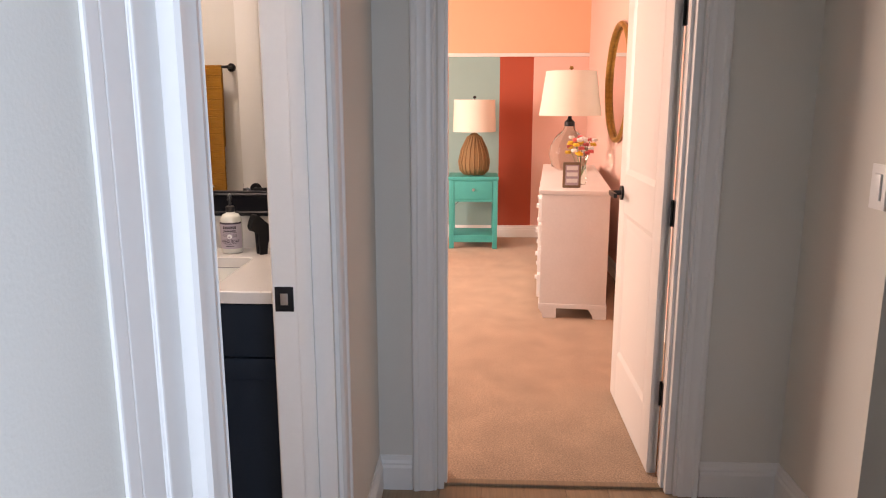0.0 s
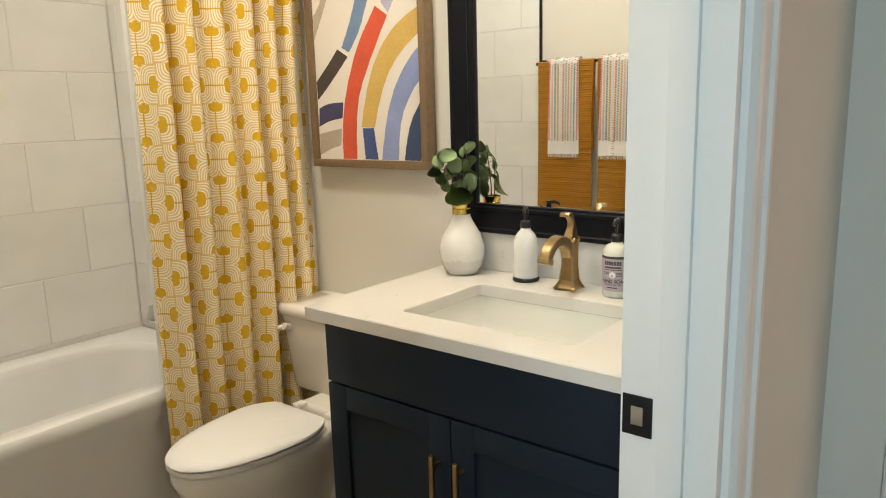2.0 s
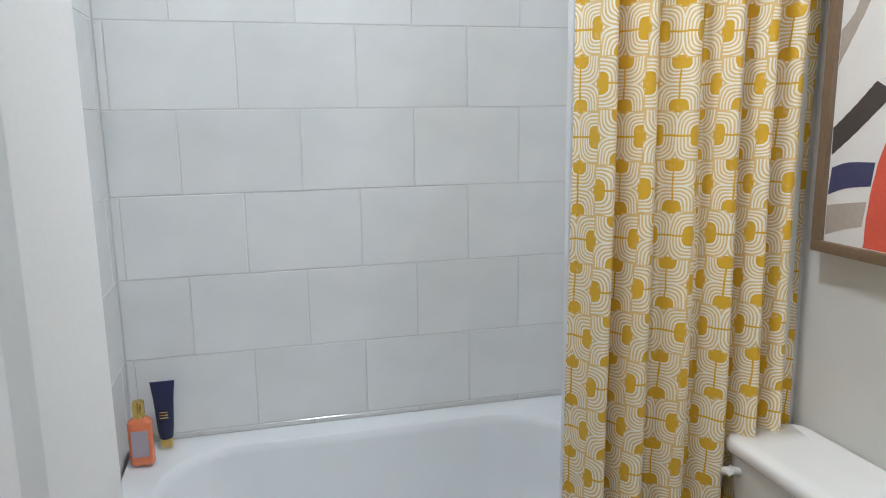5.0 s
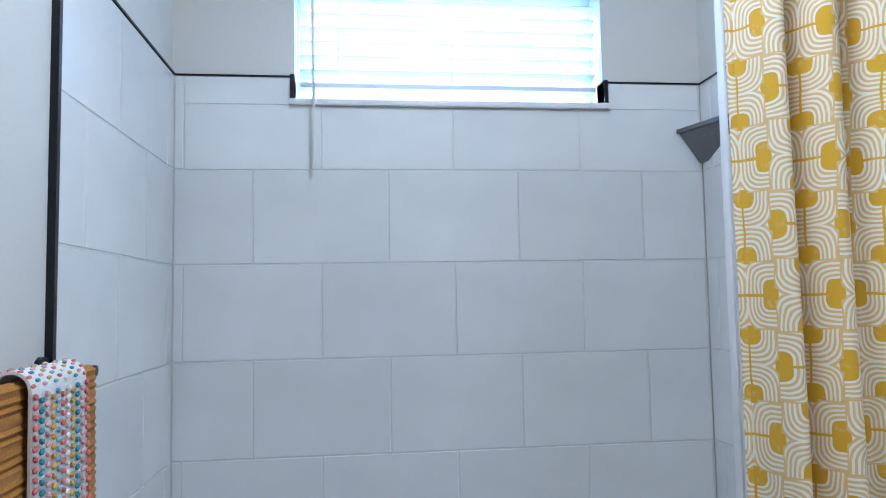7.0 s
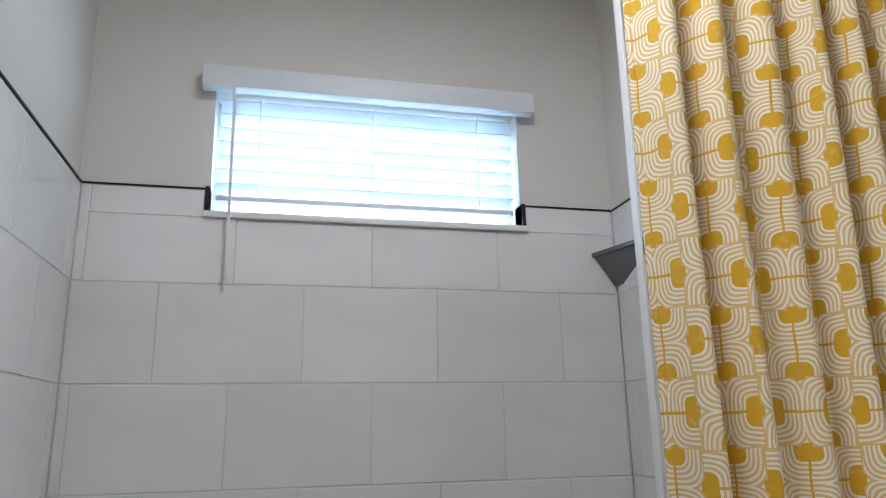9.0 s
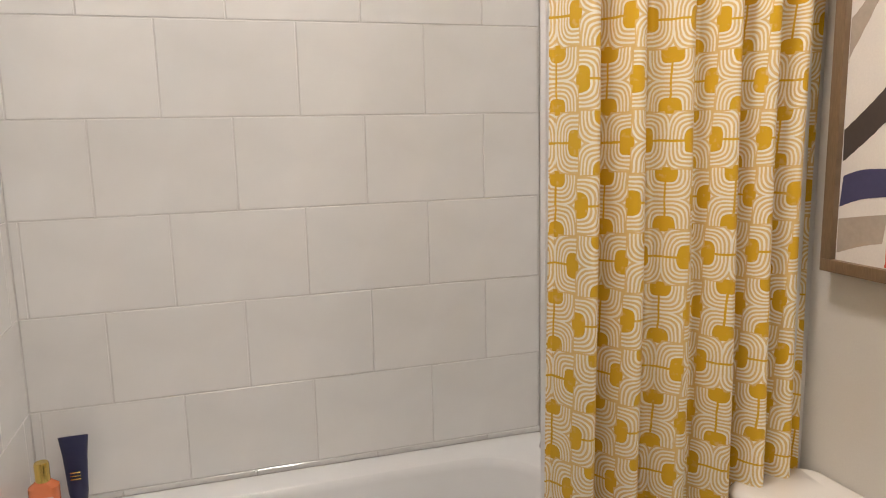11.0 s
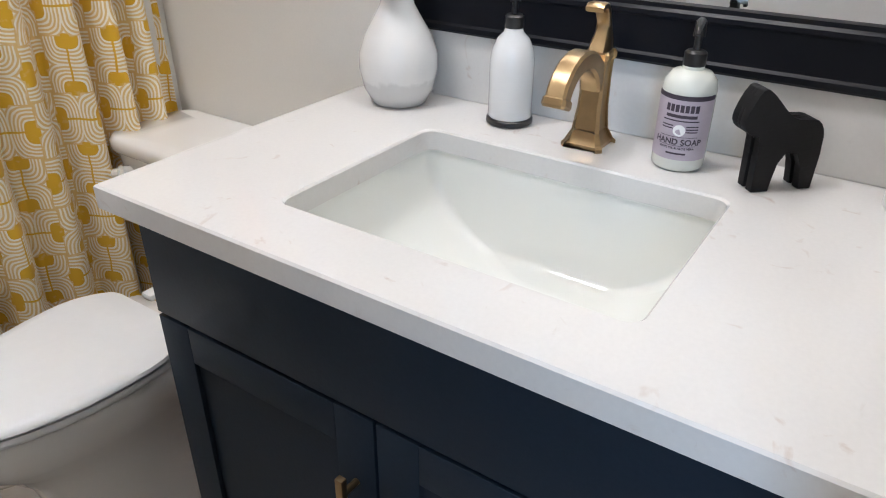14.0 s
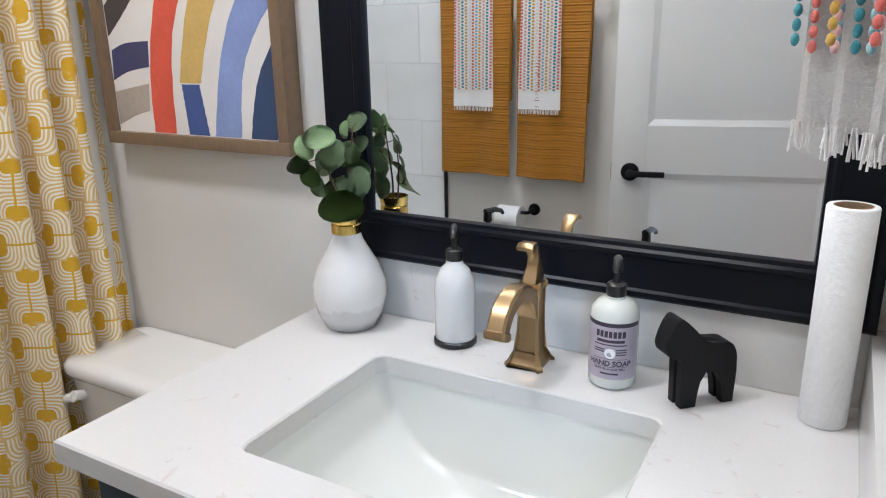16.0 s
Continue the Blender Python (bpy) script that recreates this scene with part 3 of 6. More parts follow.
blind = thing("window_blind", (-0.965, 0.03, WIN[3]), "white horizontal blind lowered over the window, slats tilted open", "blind")
part("valance", boxed(-1.437, -0.490, -0.042, 0.0, 2.568, 2.632, bevel=0.006), M_BLIND, blind, "white blind valance")
for i in range(7):
    z = 2.312 + i * 0.0405
    bm = bmesh.new()
    prof = [(-0.024, 0.0), (-0.012, 0.0022), (0, 0.003), (0.012, 0.0022), (0.024, 0.0)]
    th = radians(-20)
    rows = []
    for x in (WIN[0] + 0.012, WIN[1] - 0.012):
        top = [(x, 0.055 + a * math.cos(th) - b * math.sin(th), z + a * math.sin(th) + b * math.cos(th)) for a, b in prof]
        bot = [(x, 0.055 + a * math.cos(th) - (b - 0.0022) * math.sin(th), z + a * math.sin(th) + (b - 0.0022) * math.cos(th)) for a, b in prof[::-1]]
        rows.append(top + bot)
    part("slat", loft(bm, rows), M_BLIND, blind)
part("bottom_rail", boxed(WIN[0] + 0.012, WIN[1] - 0.012, 0.033, 0.077, 2.268, 2.283, bevel=0.003), M_BLIND, blind)
for x in (WIN[0] + 0.12, -0.965, WIN[1] - 0.12):
    part("ladder_cord", tube(bmesh.new(), [(x, 0.028, 2.27), (x, 0.028, 2.57)], 0.0012, 6), M_WHITEP, blind)
part("wand", tube(bmesh.new(), [(-1.350, -0.03, 2.57), (-1.3485, -0.03, 2.30), (-1.347, -0.03, 2.036)], 0.0048, 6), M_WHITEP, blind, "clear white tilt wand")

# ---- tub ----
def bathtub():
    t = thing("bathtub", (-0.97, -0.37, 0), "white acrylic alcove bathtub with a plain apron", "bathtub")
    x0, x1, y0, y1, zt = -1.714, TILE_R, -0.748, -0.002, 0.494
    bm = bmesh.new()
    n = 8
    outer = round_rect(x0, x1, y0, y1, zt - 0.012, 0.012, n)
    loops = [round_rect(x0, x1, y0 + 0.100, y1, 0.0, 0.012, n), round_rect(x0, x1, y0 + 0.094, y1, 0.02, 0.012, n), round_rect(x0, x1, y0 + 0.026, y1, 0.40, 0.012, n), round_rect(x0, x1, y0 + 0.004, y1, zt - 0.045, 0.012, n), outer,
             round_rect(x0 + 0.006, x1 - 0.006, y0 + 0.008, y1 - 0.004, zt, 0.012, n)]
    ix0, ix1, iy0, iy1 = x0 + 0.10, x1 - 0.09, y0 + 0.083, y1 - 0.100
    for dx0, dx1, dy0, dy1, z, r in ((0, 0, 0, 0, zt, 0.22), (0.010, 0.008, 0.006, 0.006, zt - 0.004, 0.215), (0.030, 0.02, 0.014, 0.014, zt - 0.03, 0.205), (0.10, 0.04, 0.03, 0.03, 0.30, 0.19),
                                     (0.19, 0.07, 0.055, 0.055, 0.16, 0.17), (0.25, 0.10, 0.09, 0.09, 0.115, 0.14), (0.31, 0.15, 0.14, 0.14, 0.10, 0.10)):
        loops.append(round_rect(ix0 + dx0, ix1 - dx1, iy0 + dy0, iy1 - dy1, z, r, n))
    loft(bm, loops)
    part("tub_shell", bm, M_TUB, t, smooth=50)
    part("skirt_trim", boxed(x0, TILE_R, y0 + 0.074, y0 + 0.104, 0.0, 0.045, bevel=0.006), M_TRIM, t, "white trim strip along the floor")
    part("drain_cover", disc_y(bmesh.new(), x1 - 0.10, -0.37, 0.36, 0.035, 0.012, (-1, 0, 0.25)), M_CHROME, t, "metal overflow plate")
    return t


bathtub()
spout = thing("tub_spout", (-0.3, -0.37, 0.66), "dark metal tub spout on the tiled end wall", "spout")
part("spout_body", tube(bmesh.new(), [(TILE_R, -0.37, 0.665), (TILE_R - 0.10, -0.37, 0.665), (TILE_R - 0.14, -0.37, 0.650), (TILE_R - 0.155, -0.37, 0.615)], [0.028, 0.026, 0.025, 0.020], 16), M_CHROME, spout)

shelf = thing("corner_shelf", (-0.29, -0.05, 2.14), "dark grey triangular metal shelf in the tile corner", "shelf")
bm = bmesh.new()
for_pts = [(TILE_R, 0.0), (TILE_R - 0.075, 0.0), (TILE_R, -0.26)]
loft(bm, [[(x, y, z) for x, y in for_pts] for z in (2.140, 2.152)])
part("shelf_plate", bm, M_DARKSTEEL, shelf, smooth=None)
bm = bmesh.new()
loft(bm, [[(TILE_R, -0.002, z), (TILE_R - 0.068 * (z - 2.04) / 0.1, -0.004, z), (TILE_R, -0.24 * (z - 2.04) / 0.1, z)] for z in (2.055, 2.139)])
part("shelf_bracket", bm, M_DARKSTEEL, shelf, smooth=None)

# ---- shower curtain ----
def shower_curtain():
    t = thing("shower_curtain", (-0.30, -0.875, 0.2), "yellow and white printed cotton shower curtain drawn to one side", "curtain")
    bm = bmesh.new()
    uvl = bm.loops.layers.uv.new("UVMap")
    nu, nz = 190, 46
    z0, z1 = 0.190, 2.60
    rows = []
    for j in range(nz + 1):
        v = j / nz
        z = z0 + (z1 - z0) * v
        left = -0.596 + 0.008 * v
        row, s, last = [], 0.0, None
        for i in range(nu + 1):
            u = i / nu
            ph = 2 * math.pi * (6.4 * u + 0.16 * math.sin(7 * u + 0.6) + 0.02 * math.sin(3 * v))
            amp = (0.034 + 0.010 * math.sin(11 * u)) * (0.80 + 0.30 * (1 - v))
            y = -0.875 + amp * math.sin(ph) + 0.010 * math.sin(2 * ph + 1.3) + 0.006 * math.sin(9 * v + 4 * u)
            x = left + (0.026 - left) * u + 0.012 * math.cos(ph) * (1 if 0.03 < u < 0.97 else 0)
            p = Vector((x, y, z))
            if last is not None:
                s += (Vector((x, y)) - last).length
            last = Vector((x, y))
            row.append((bm.verts.new(p), s))
        rows.append(row)
    for a, b in zip(rows, rows[1:]):
        for i in range(nu):
            f = bm.faces.new((a[i][0], a[i + 1][0], b[i + 1][0], b[i][0]))
            for lp, (vert, s) in zip(f.loops, (a[i], a[i + 1], b[i + 1], b[i])):
                lp[uvl].uv = (s + 0.03, vert.co.z)
    ob = part("cloth", bm, M_CURTAIN, t, smooth=80)
    md = ob.modifiers.new("thickness", "SOLIDIFY")
    md.thickness = 0.0025
    part("liner", boxed(-0.590, -0.585, -0.838, -0.815, 0.53, 2.58, bevel=0.002), M_WHITEP, t, "white liner edge")
    return t


shower_curtain()
rod = thing("curtain_rod", (-0.8, -0.875, 2.64), "straight dark metal shower rod between the walls", "rod")
part("rod_tube", tube(bmesh.new(), [(XL, -0.875, 2.64), (XW, -0.875, 2.64)], 0.013, 16), M_BLACK, rod)
for i in range(8):
    x = -0.585 + i * 0.080
    part("curtain_ring", tube(bmesh.new(), [(x, -0.875 + 0.026 * math.cos(a), 2.630 + 0.030 * math.sin(a)) for a in [2 * math.pi * k / 14 for k in range(15)]], 0.002, 6), M_BLACK, rod)

# bottles on the tub deck
b1 = thing("wash_bottle", (-1.660, -0.165, 0.496), "orange liquid bottle with a yellow cap on the tub deck", "bottle")
part("bottle_body", loft(bmesh.new(), [round_rect(-1.694, -1.626, -0.187, -0.143, z, 0.016, 4) for z in (0.505, 0.507, 0.632)] + [round_rect(-1.677, -1.643, -0.179, -0.151, 0.646, 0.011, 4)]), M_ORANGE, b1)
part("cap", lathe(bmesh.new(), -1.660, -0.165, [(0.017, 0.646), (0.017, 0.690), (0.015, 0.694)], 20), M_GOLD, b1, "yellow cap")
part("label", boxed(-1.683, -1.637, -0.1884, -0.1870, 0.53, 0.61), M_LABEL, b1, "pale label")
b2 = thing("lotion_tube", (-1.605, -0.065, 0.496), "navy squeeze tube standing on its gold cap", "tube")
part("tube_body", loft(bmesh.new(), [[(-1.605 + rx * math.cos(a), -0.065 + ry * math.sin(a), z) for a in [2 * math.pi * k / 24 for k in range(24)]] for rx, ry, z in ((0.020, 0.018, 0.530), (0.024, 0.020, 0.56), (0.030, 0.010, 0.66), (0.036, 0.002, 0.712))]), M_NAVY, b2)
part("cap", lathe(bmesh.new(), -1.605, -0.065, [(0.019, 0.505), (0.019, 0.530)], 20), M_GOLD, b2, "gold cap")
for k in range(3):
    part("print_line", boxed(-1.617, -1.593, -0.0865, -0.0845, 0.60 + k * 0.009, 0.603 + k * 0.009), M_GOLD, b2)

# ---- toilet ----
def toilet():
    cy = -1.186
    t = thing("toilet", (-0.36, cy, 0), "white two-piece toilet with the lid closed", "toilet")

    def egg(cx, front, back, half, z, n=36):
        pts = []
        for i in range(n):
            a = 2 * math.pi * i / n
            c, s = math.cos(a), math.sin(a)
            x = cx - (front * c if c > 0 else back * max(c, -0.80) / 0.80)
            w = half * (abs(s) ** 0.92 if c > 0 else max(abs(s), 0.0) ** 0.8)
            pts.append((x, cy + w * (1 if s > 0 else -1), z))
        return pts

    part("bowl", loft(bmesh.new(), [egg(-0.36, 0.300, 0.26, 0.122, 0.0), egg(-0.36, 0.300, 0.26, 0.122, 0.018), egg(-0.36, 0.290, 0.25, 0.112, 0.04), egg(-0.36, 0.282, 0.24, 0.106, 0.14), egg(-0.38, 0.275, 0.22, 0.108, 0.20), egg(-0.41, 0.285, 0.20, 0.122, 0.255),
                                    egg(-0.44, 0.304, 0.18, 0.143, 0.300), egg(-0.455, 0.316, 0.17, 0.156, 0.335), egg(-0.46, 0.322, 0.17, 0.162, 0.365), egg(-0.46, 0.322, 0.17, 0.162, 0.394), egg(-0.46, 0.314, 0.17, 0.156, 0.400)]), M_CERAMIC, t, smooth=60)
    for s in (-1, 1):
        trap = [(-0.10, cy + s * 0.085, 0.20), (-0.18, cy + s * 0.092, 0.235), (-0.27, cy + s * 0.094, 0.20), (-0.31, cy + s * 0.094, 0.13), (-0.27, cy + s * 0.094, 0.06), (-0.18, cy + s * 0.090, 0.035)]
        part("trapway", tube(bmesh.new(), trap, [0.045, 0.048, 0.046, 0.042, 0.040, 0.036], 12), M_CERAMIC, t, smooth=60)
    part("tank_shelf", boxed(-0.255, XW - 0.012, cy - 0.125, cy + 0.125, 0.28, 0.398, bevel=0.02, seg=4), M_CERAMIC, t)
    part("seat_ring", loft(bmesh.new(), [egg(-0.46, 0.326, 0.118, 0.164, 0.402), egg(-0.46, 0.330, 0.120, 0.168, 0.410), egg(-0.46, 0.326, 0.118, 0.165, 0.417)]), M_WHITEP, t, smooth=50)
    part("seat_lid", loft(bmesh.new(), [egg(-0.46, 0.324, 0.116, 0.162, 0.419), egg(-0.46, 0.331, 0.120, 0.168, 0.425), egg(-0.46, 0.328, 0.119, 0.166, 0.432), egg(-0.46, 0.296, 0.104, 0.144, 0.4375), egg(-0.46, 0.12, 0.05, 0.06, 0.4395)]), M_WHITEP, t, smooth=60)
    for s in (-1, 1):
        part("hinge_cap", boxed(-0.300, -0.262, cy + s * 0.075 - 0.016, cy + s * 0.075 + 0.016, 0.402, 0.416, bevel=0.005), M_WHITEP, t)
        part("bolt_cap", lathe(bmesh.new(), -0.33, cy + s * 0.122, [(0.014, 0.0), (0.014, 0.012), (0.006, 0.022)], 16), M_CERAMIC, t)
    part("tank", loft(bmesh.new(), [round_rect(-0.155, XW - 0.006, cy - 0.184, cy + 0.264, 0.395, 0.035), round_rect(-0.160, XW - 0.005, cy - 0.189, cy + 0.269, 0.41, 0.04), round_rect(-0.178, XW - 0.005, cy - 0.212, cy + 0.292, 0.660, 0.04)]), M_CERAMIC, t, smooth=50)
    lid = [round_rect(-0.184, XW - 0.004, cy - 0.218, cy + 0.298, 0.662, 0.045), round_rect(-0.190, XW - 0.003, cy - 0.224, cy + 0.304, 0.670, 0.05), round_rect(-0.190, XW - 0.003, cy - 0.224, cy + 0.304, 0.690, 0.05), round_rect(-0.182, XW - 0.006, cy - 0.216, cy + 0.296, 0.699, 0.045), round_rect(-0.150, XW - 0.02, cy - 0.162, cy + 0.198, 0.701, 0.04)]
    part("tank_lid", loft(bmesh.new(), lid), M_CERAMIC, t, smooth=50)
    lv = tube(bmesh.new(), [(-0.175, cy + 0.233, 0.622), (-0.200, cy + 0.233, 0.63)], 0.012, 14)
    tube(lv, [(-0.198, cy + 0.236, 0.624), (-0.203, cy + 0.250, 0.622), (-0.202, cy + 0.266, 0.610), (-0.199, cy + 0.272, 0.592)], [0.011, 0.010, 0.009, 0.006], 10)
    part("flush_lever", lv, M_CERAMIC, t, "white flush lever")
    return t


toilet()
basket = thing("waste_basket", (-0.25, -1.42, 0), "small woven brown basket beside the vanity", "basket")
for k in range(7):
    z = 0.012 + k * 0.028
    part("weave_ring", tube(bmesh.new(), [(-0.27 + (0.07 + 0.004 * k) * math.cos(a), -1.42 + (0.07 + 0.004 * k) * math.sin(a), z) for a in [2 * math.pi * i / 24 for i in range(25)]], 0.013, 8), M_BASKET, basket)

# ---- vanity ----
VY0, VY1, VX = -2.463, -1.545, -0.536
CT = 0.870
vanity = thing("vanity_cabinet", (-0.26, -1.97, 0), "dark navy shaker vanity cabinet with brass bar pulls", "cabinet")
bm = boxed(VX + 0.02, XW - 0.002, VY1 - 0.019, VY1 - 0.001, 0.10, 0.833)
box(bm, VX + 0.02, XW - 0.002, VY0, VY0 + 0.018, 0.10, 0.833)
box(bm, XW - 0.012, XW - 0.002, VY0 + 0.018, VY1 - 0.019, 0.10, 0.833)
box(bm, VX + 0.02, XW - 0.012, VY0 + 0.018, VY1 - 0.019, 0.10, 0.118)
box(bm, VX + 0.02, VX + 0.038, VY0 + 0.018, VY1 - 0.019, 0.66, 0.833)
part("carcass", bm, M_CAB, vanity, smooth=None)
part("toe_kick", boxed(VX + 0.075, XW - 0.002, VY0, VY1 - 0.002, 0.0, 0.10), M_CAB, vanity)
part("drawer_front", boxed(VX, VX + 0.019, VY0 + 0.003, VY1 - 0.003, 0.676, 0.826, bevel=0.002), M_CAB, vanity)


def shaker_door(y0, y1, z0, z1, pull_y):
    d = part("cabinet_door", boxed(VX + 0.008, VX + 0.019, y0 + 0.05, y1 - 0.05, z0 + 0.05, z1 - 0.05), M_CAB, vanity)
    f = 0.062
    for a0, a1, c0, c1 in ((y0, y0 + f, z0, z1), (y1 - f, y1, z0, z1), (y0 + f, y1 - f, z0, z0 + f), (y0 + f, y1 - f, z1 - f, z1)):
        part("door_rail", boxed(VX, VX + 0.019, a0, a1, c0, c1, bevel=0.0018), M_CAB, d)
    h = boxed(VX - 0.034, VX - 0.024, pull_y - 0.006, pull_y + 0.006, z1 - 0.245, z1 - 0.085, bevel=0.002)
    for z in (z1 - 0.215, z1 - 0.115):
        tube(h, [(VX - 0.026, pull_y, z), (VX, pull_y, z)], 0.005, 10)
    part("pull_bar", h, M_BRASS, d, "brushed brass bar pull")


MIDY = -1.945
shaker_door(MIDY + 0.002, VY1 - 0.003, 0.108, 0.670, MIDY + 0.034)
shaker_door(VY0 + 0.003, MIDY - 0.002, 0.108, 0.670, MIDY - 0.034)

SX0, SX1, SY0, SY1 = -0.456, -0.127, -2.207, -1.737


def countertop():
    x0, x1, y0, y1 = -0.558, XW - 0.001, -2.4635, -1.500
    hole = round_rect(SX0, SX1, SY0, SY1, 0, 0.020, 10)
    cx, cy = (SX0 + SX1) / 2, (SY0 + SY1) / 2
    outer = []
    for x, y, _ in hole:
        dx, dy = x - cx, y - cy
        k = min(((x1 if dx > 0 else x0) - cx) / dx if abs(dx) > 1e-6 else 1e9, ((y1 if dy > 0 else y0) - cy) / dy if abs(dy) > 1e-6 else 1e9)
        outer.append([cx + dx * k, cy + dy * k])
    for px in (x0, x1):
        for py in (y0, y1):
            i = min(range(len(outer)), key=lambda q: (outer[q][0] - px) ** 2 + (outer[q][1] - py) ** 2)
            outer[i] = [px, py]

    def inset(p, e):
        return (min(max(p[0], x0 + e), x1 - e), min(max(p[1], y0 + e), y1 - e))

    e = 0.003
    loops = [[(x, y, CT - 0.034) for x, y, _ in hole], [(x, y, CT - e) for x, y, _ in hole], [(cx + (x - cx) * 1.012, cy + (y - cy) * 1.012, CT) for x, y, _ in hole], [(*inset(p, e), CT) for p in outer], [(*p, CT - e) for p in outer], [(*p, CT - 0.034) for p in outer], [(x, y, CT - 0.034) for x, y, _ in hole]]
    bm = loft(bmesh.new(), loops, False, False)
    bmesh.ops.remove_doubles(bm, verts=bm.verts, dist=1e-5)
    return bm


counter = thing("countertop", (-0.26, -1.95, 0.836), "white quartz vanity top with faint tan veins", "countertop")
part("slab", countertop(), M_QUARTZ, counter, smooth=20)
part("backsplash", boxed(XW - 0.022, XW - 0.001, -2.4635, -1.640, CT + 0.0005, 0.984, bevel=0.002), M_QUARTZ, counter)
part("side_splash", boxed(-0.540, XW - 0.024, -2.4635, -2.440, CT + 0.0005, 0.984, bevel=0.002), M_QUARTZ, counter)

sink = thing("sink_basin", (-0.28, -1.94, 0.70), "white undermount rectangular sink with a curved bowl", "sink")
loops = []
for k in range(21):
    a = k / 20 * math.pi / 2
    d, sh = 0.152 * math.sin(a), 1 - math.cos(a)
    fillet = 0.026 * max(0.0, (math.sin(a) - 0.90) / 0.10) ** 2
    loops.append(round_rect(SX0 - 0.004 + 0.018 * sh + fillet, SX1 + 0.004 - 0.030 * sh - fillet, SY0 - 0.004 + 0.205 * sh, SY1 + 0.004 - 0.205 * sh, CT - 0.036 - d, 0.022 - 0.004 * sh, 8))
bm = loft(bmesh.new(), loops, False, True)
part("bowl", bm, M_SINK, sink, smooth=70)
dr = lathe(bmesh.new(), -0.240, -1.972, [(0.026, 0.6845), (0.026, 0.689), (0.020, 0.690), (0.018, 0.688)], 24)
part("drain", dr, M_BRASS, sink, "brushed brass drain")


def faucet():
    fx, fy = -0.047, -1.975
    t = thing("faucet", (fx, fy, CT), "brushed bronze single-handle faucet with arched spout", "faucet")

    def sq(c, hx, hy, tilt=0.0):
        pts = []
        for a, b in ((1, 1), (-1, 1), (-1, -1), (1, -1)):
            for ca, cb in ((a, b * 0.78), (a * 0.78, b)) if a * b < 0 else ((a * 0.78, b), (a, b * 0.78)):
                pts.append((c[0] + ca * hx * math.cos(tilt), c[1] + cb * hy, c[2] + ca * hx * math.sin(tilt)))
        return pts

    part("base", loft(bmesh.new(), [sq((fx, fy, CT + z), h, h) for z, h in ((0.0005, 0.033), (0.006, 0.033), (0.010, 0.029), (0.017, 0.026), (0.026, 0.0215))]), M_BRASS, t, smooth=20)
    part("body", loft(bmesh.new(), [sq((fx + 0.002 * k, fy, CT + z), hx, hy) for k, (z, hx, hy) in enumerate(((0.024, 0.0220, 0.0220), (0.06, 0.0178, 0.0184), (0.10, 0.0166, 0.0174), (0.126, 0.0166, 0.0174), (0.129, 0.0186, 0.0192), (0.136, 0.0186, 0.0192), (0.140, 0.0160, 0.0160)))]), M_BRASS, t, smooth=20)
    loops = []
    for k in range(13):
        f = k / 12
        a = radians(8 + 150 * f)
        cx, cz, R = fx - 0.066, CT + 0.080, 0.060
        c = (cx + R * 1.02 * math.cos(a), fy, cz + R * math.sin(a))
        h = 0.0145 - 0.003 * f
        nx, nz = math.cos(a), math.sin(a)
        w = 0.0158 - 0.001 * f
        loops.append([(c[0] + nx * s * h, c[1] + q * w, c[2] + nz * s * h) for s, q in ((1, 0.75), (0.75, 1), (-0.75, 1), (-1, 0.75), (-1, -0.75), (-0.75, -1), (0.75, -1), (1, -0.75))])
    part("spout", loft(bmesh.new(), loops), M_BRASS, t, smooth=30)
    tip = loops[-1]
    c = Vector([sum(p[i] for p in tip) / 8 for i in range(3)])
    part("spout_tip", loft(bmesh.new(), [[tuple(c + (Vector(p) - c) * s + Vector((-0.002 * k, 0, -0.006 * k))) for p in tip] for k, s in ((0, 1.02), (0.3, 1.16), (1.6, 1.20), (2.2, 1.05))]), M_BRASS, t, smooth=20)
    hd = [(0.000, 0.140, 0.0165, 0.0165, 0), (0.004, 0.152, 0.0150, 0.0150, 0.1), (0.006, 0.166, 0.0095, 0.0120, 0.25), (0.004, 0.180, 0.0060, 0.0110, 0.5), (-0.004, 0.194, 0.0045, 0.0125, 0.8), (-0.016, 0.2035, 0.0045, 0.0145, 1.15), (-0.030, 0.2045, 0.0042, 0.0155, 1.6), (-0.036, 0.200, 0.0036, 0.0155, 1.9)]
    loops = []
    for dx, dz, th, w, tilt in hd:
        c = (fx + 0.006 + dx, fy, CT + dz)
        w *= 0.84
        loops.append([(c[0] + s * th * math.cos(tilt), c[1] + q * w, c[2] + s * th * math.sin(tilt)) for s, q in ((1, 0.8), (0.7, 1), (-0.7, 1), (-1, 0.8), (-1, -0.8), (-0.7, -1), (0.7, -1), (1, -0.8))])
    part("lever", loft(bmesh.new(), loops), M_BRASS, t, smooth=40)
    return t


faucet()

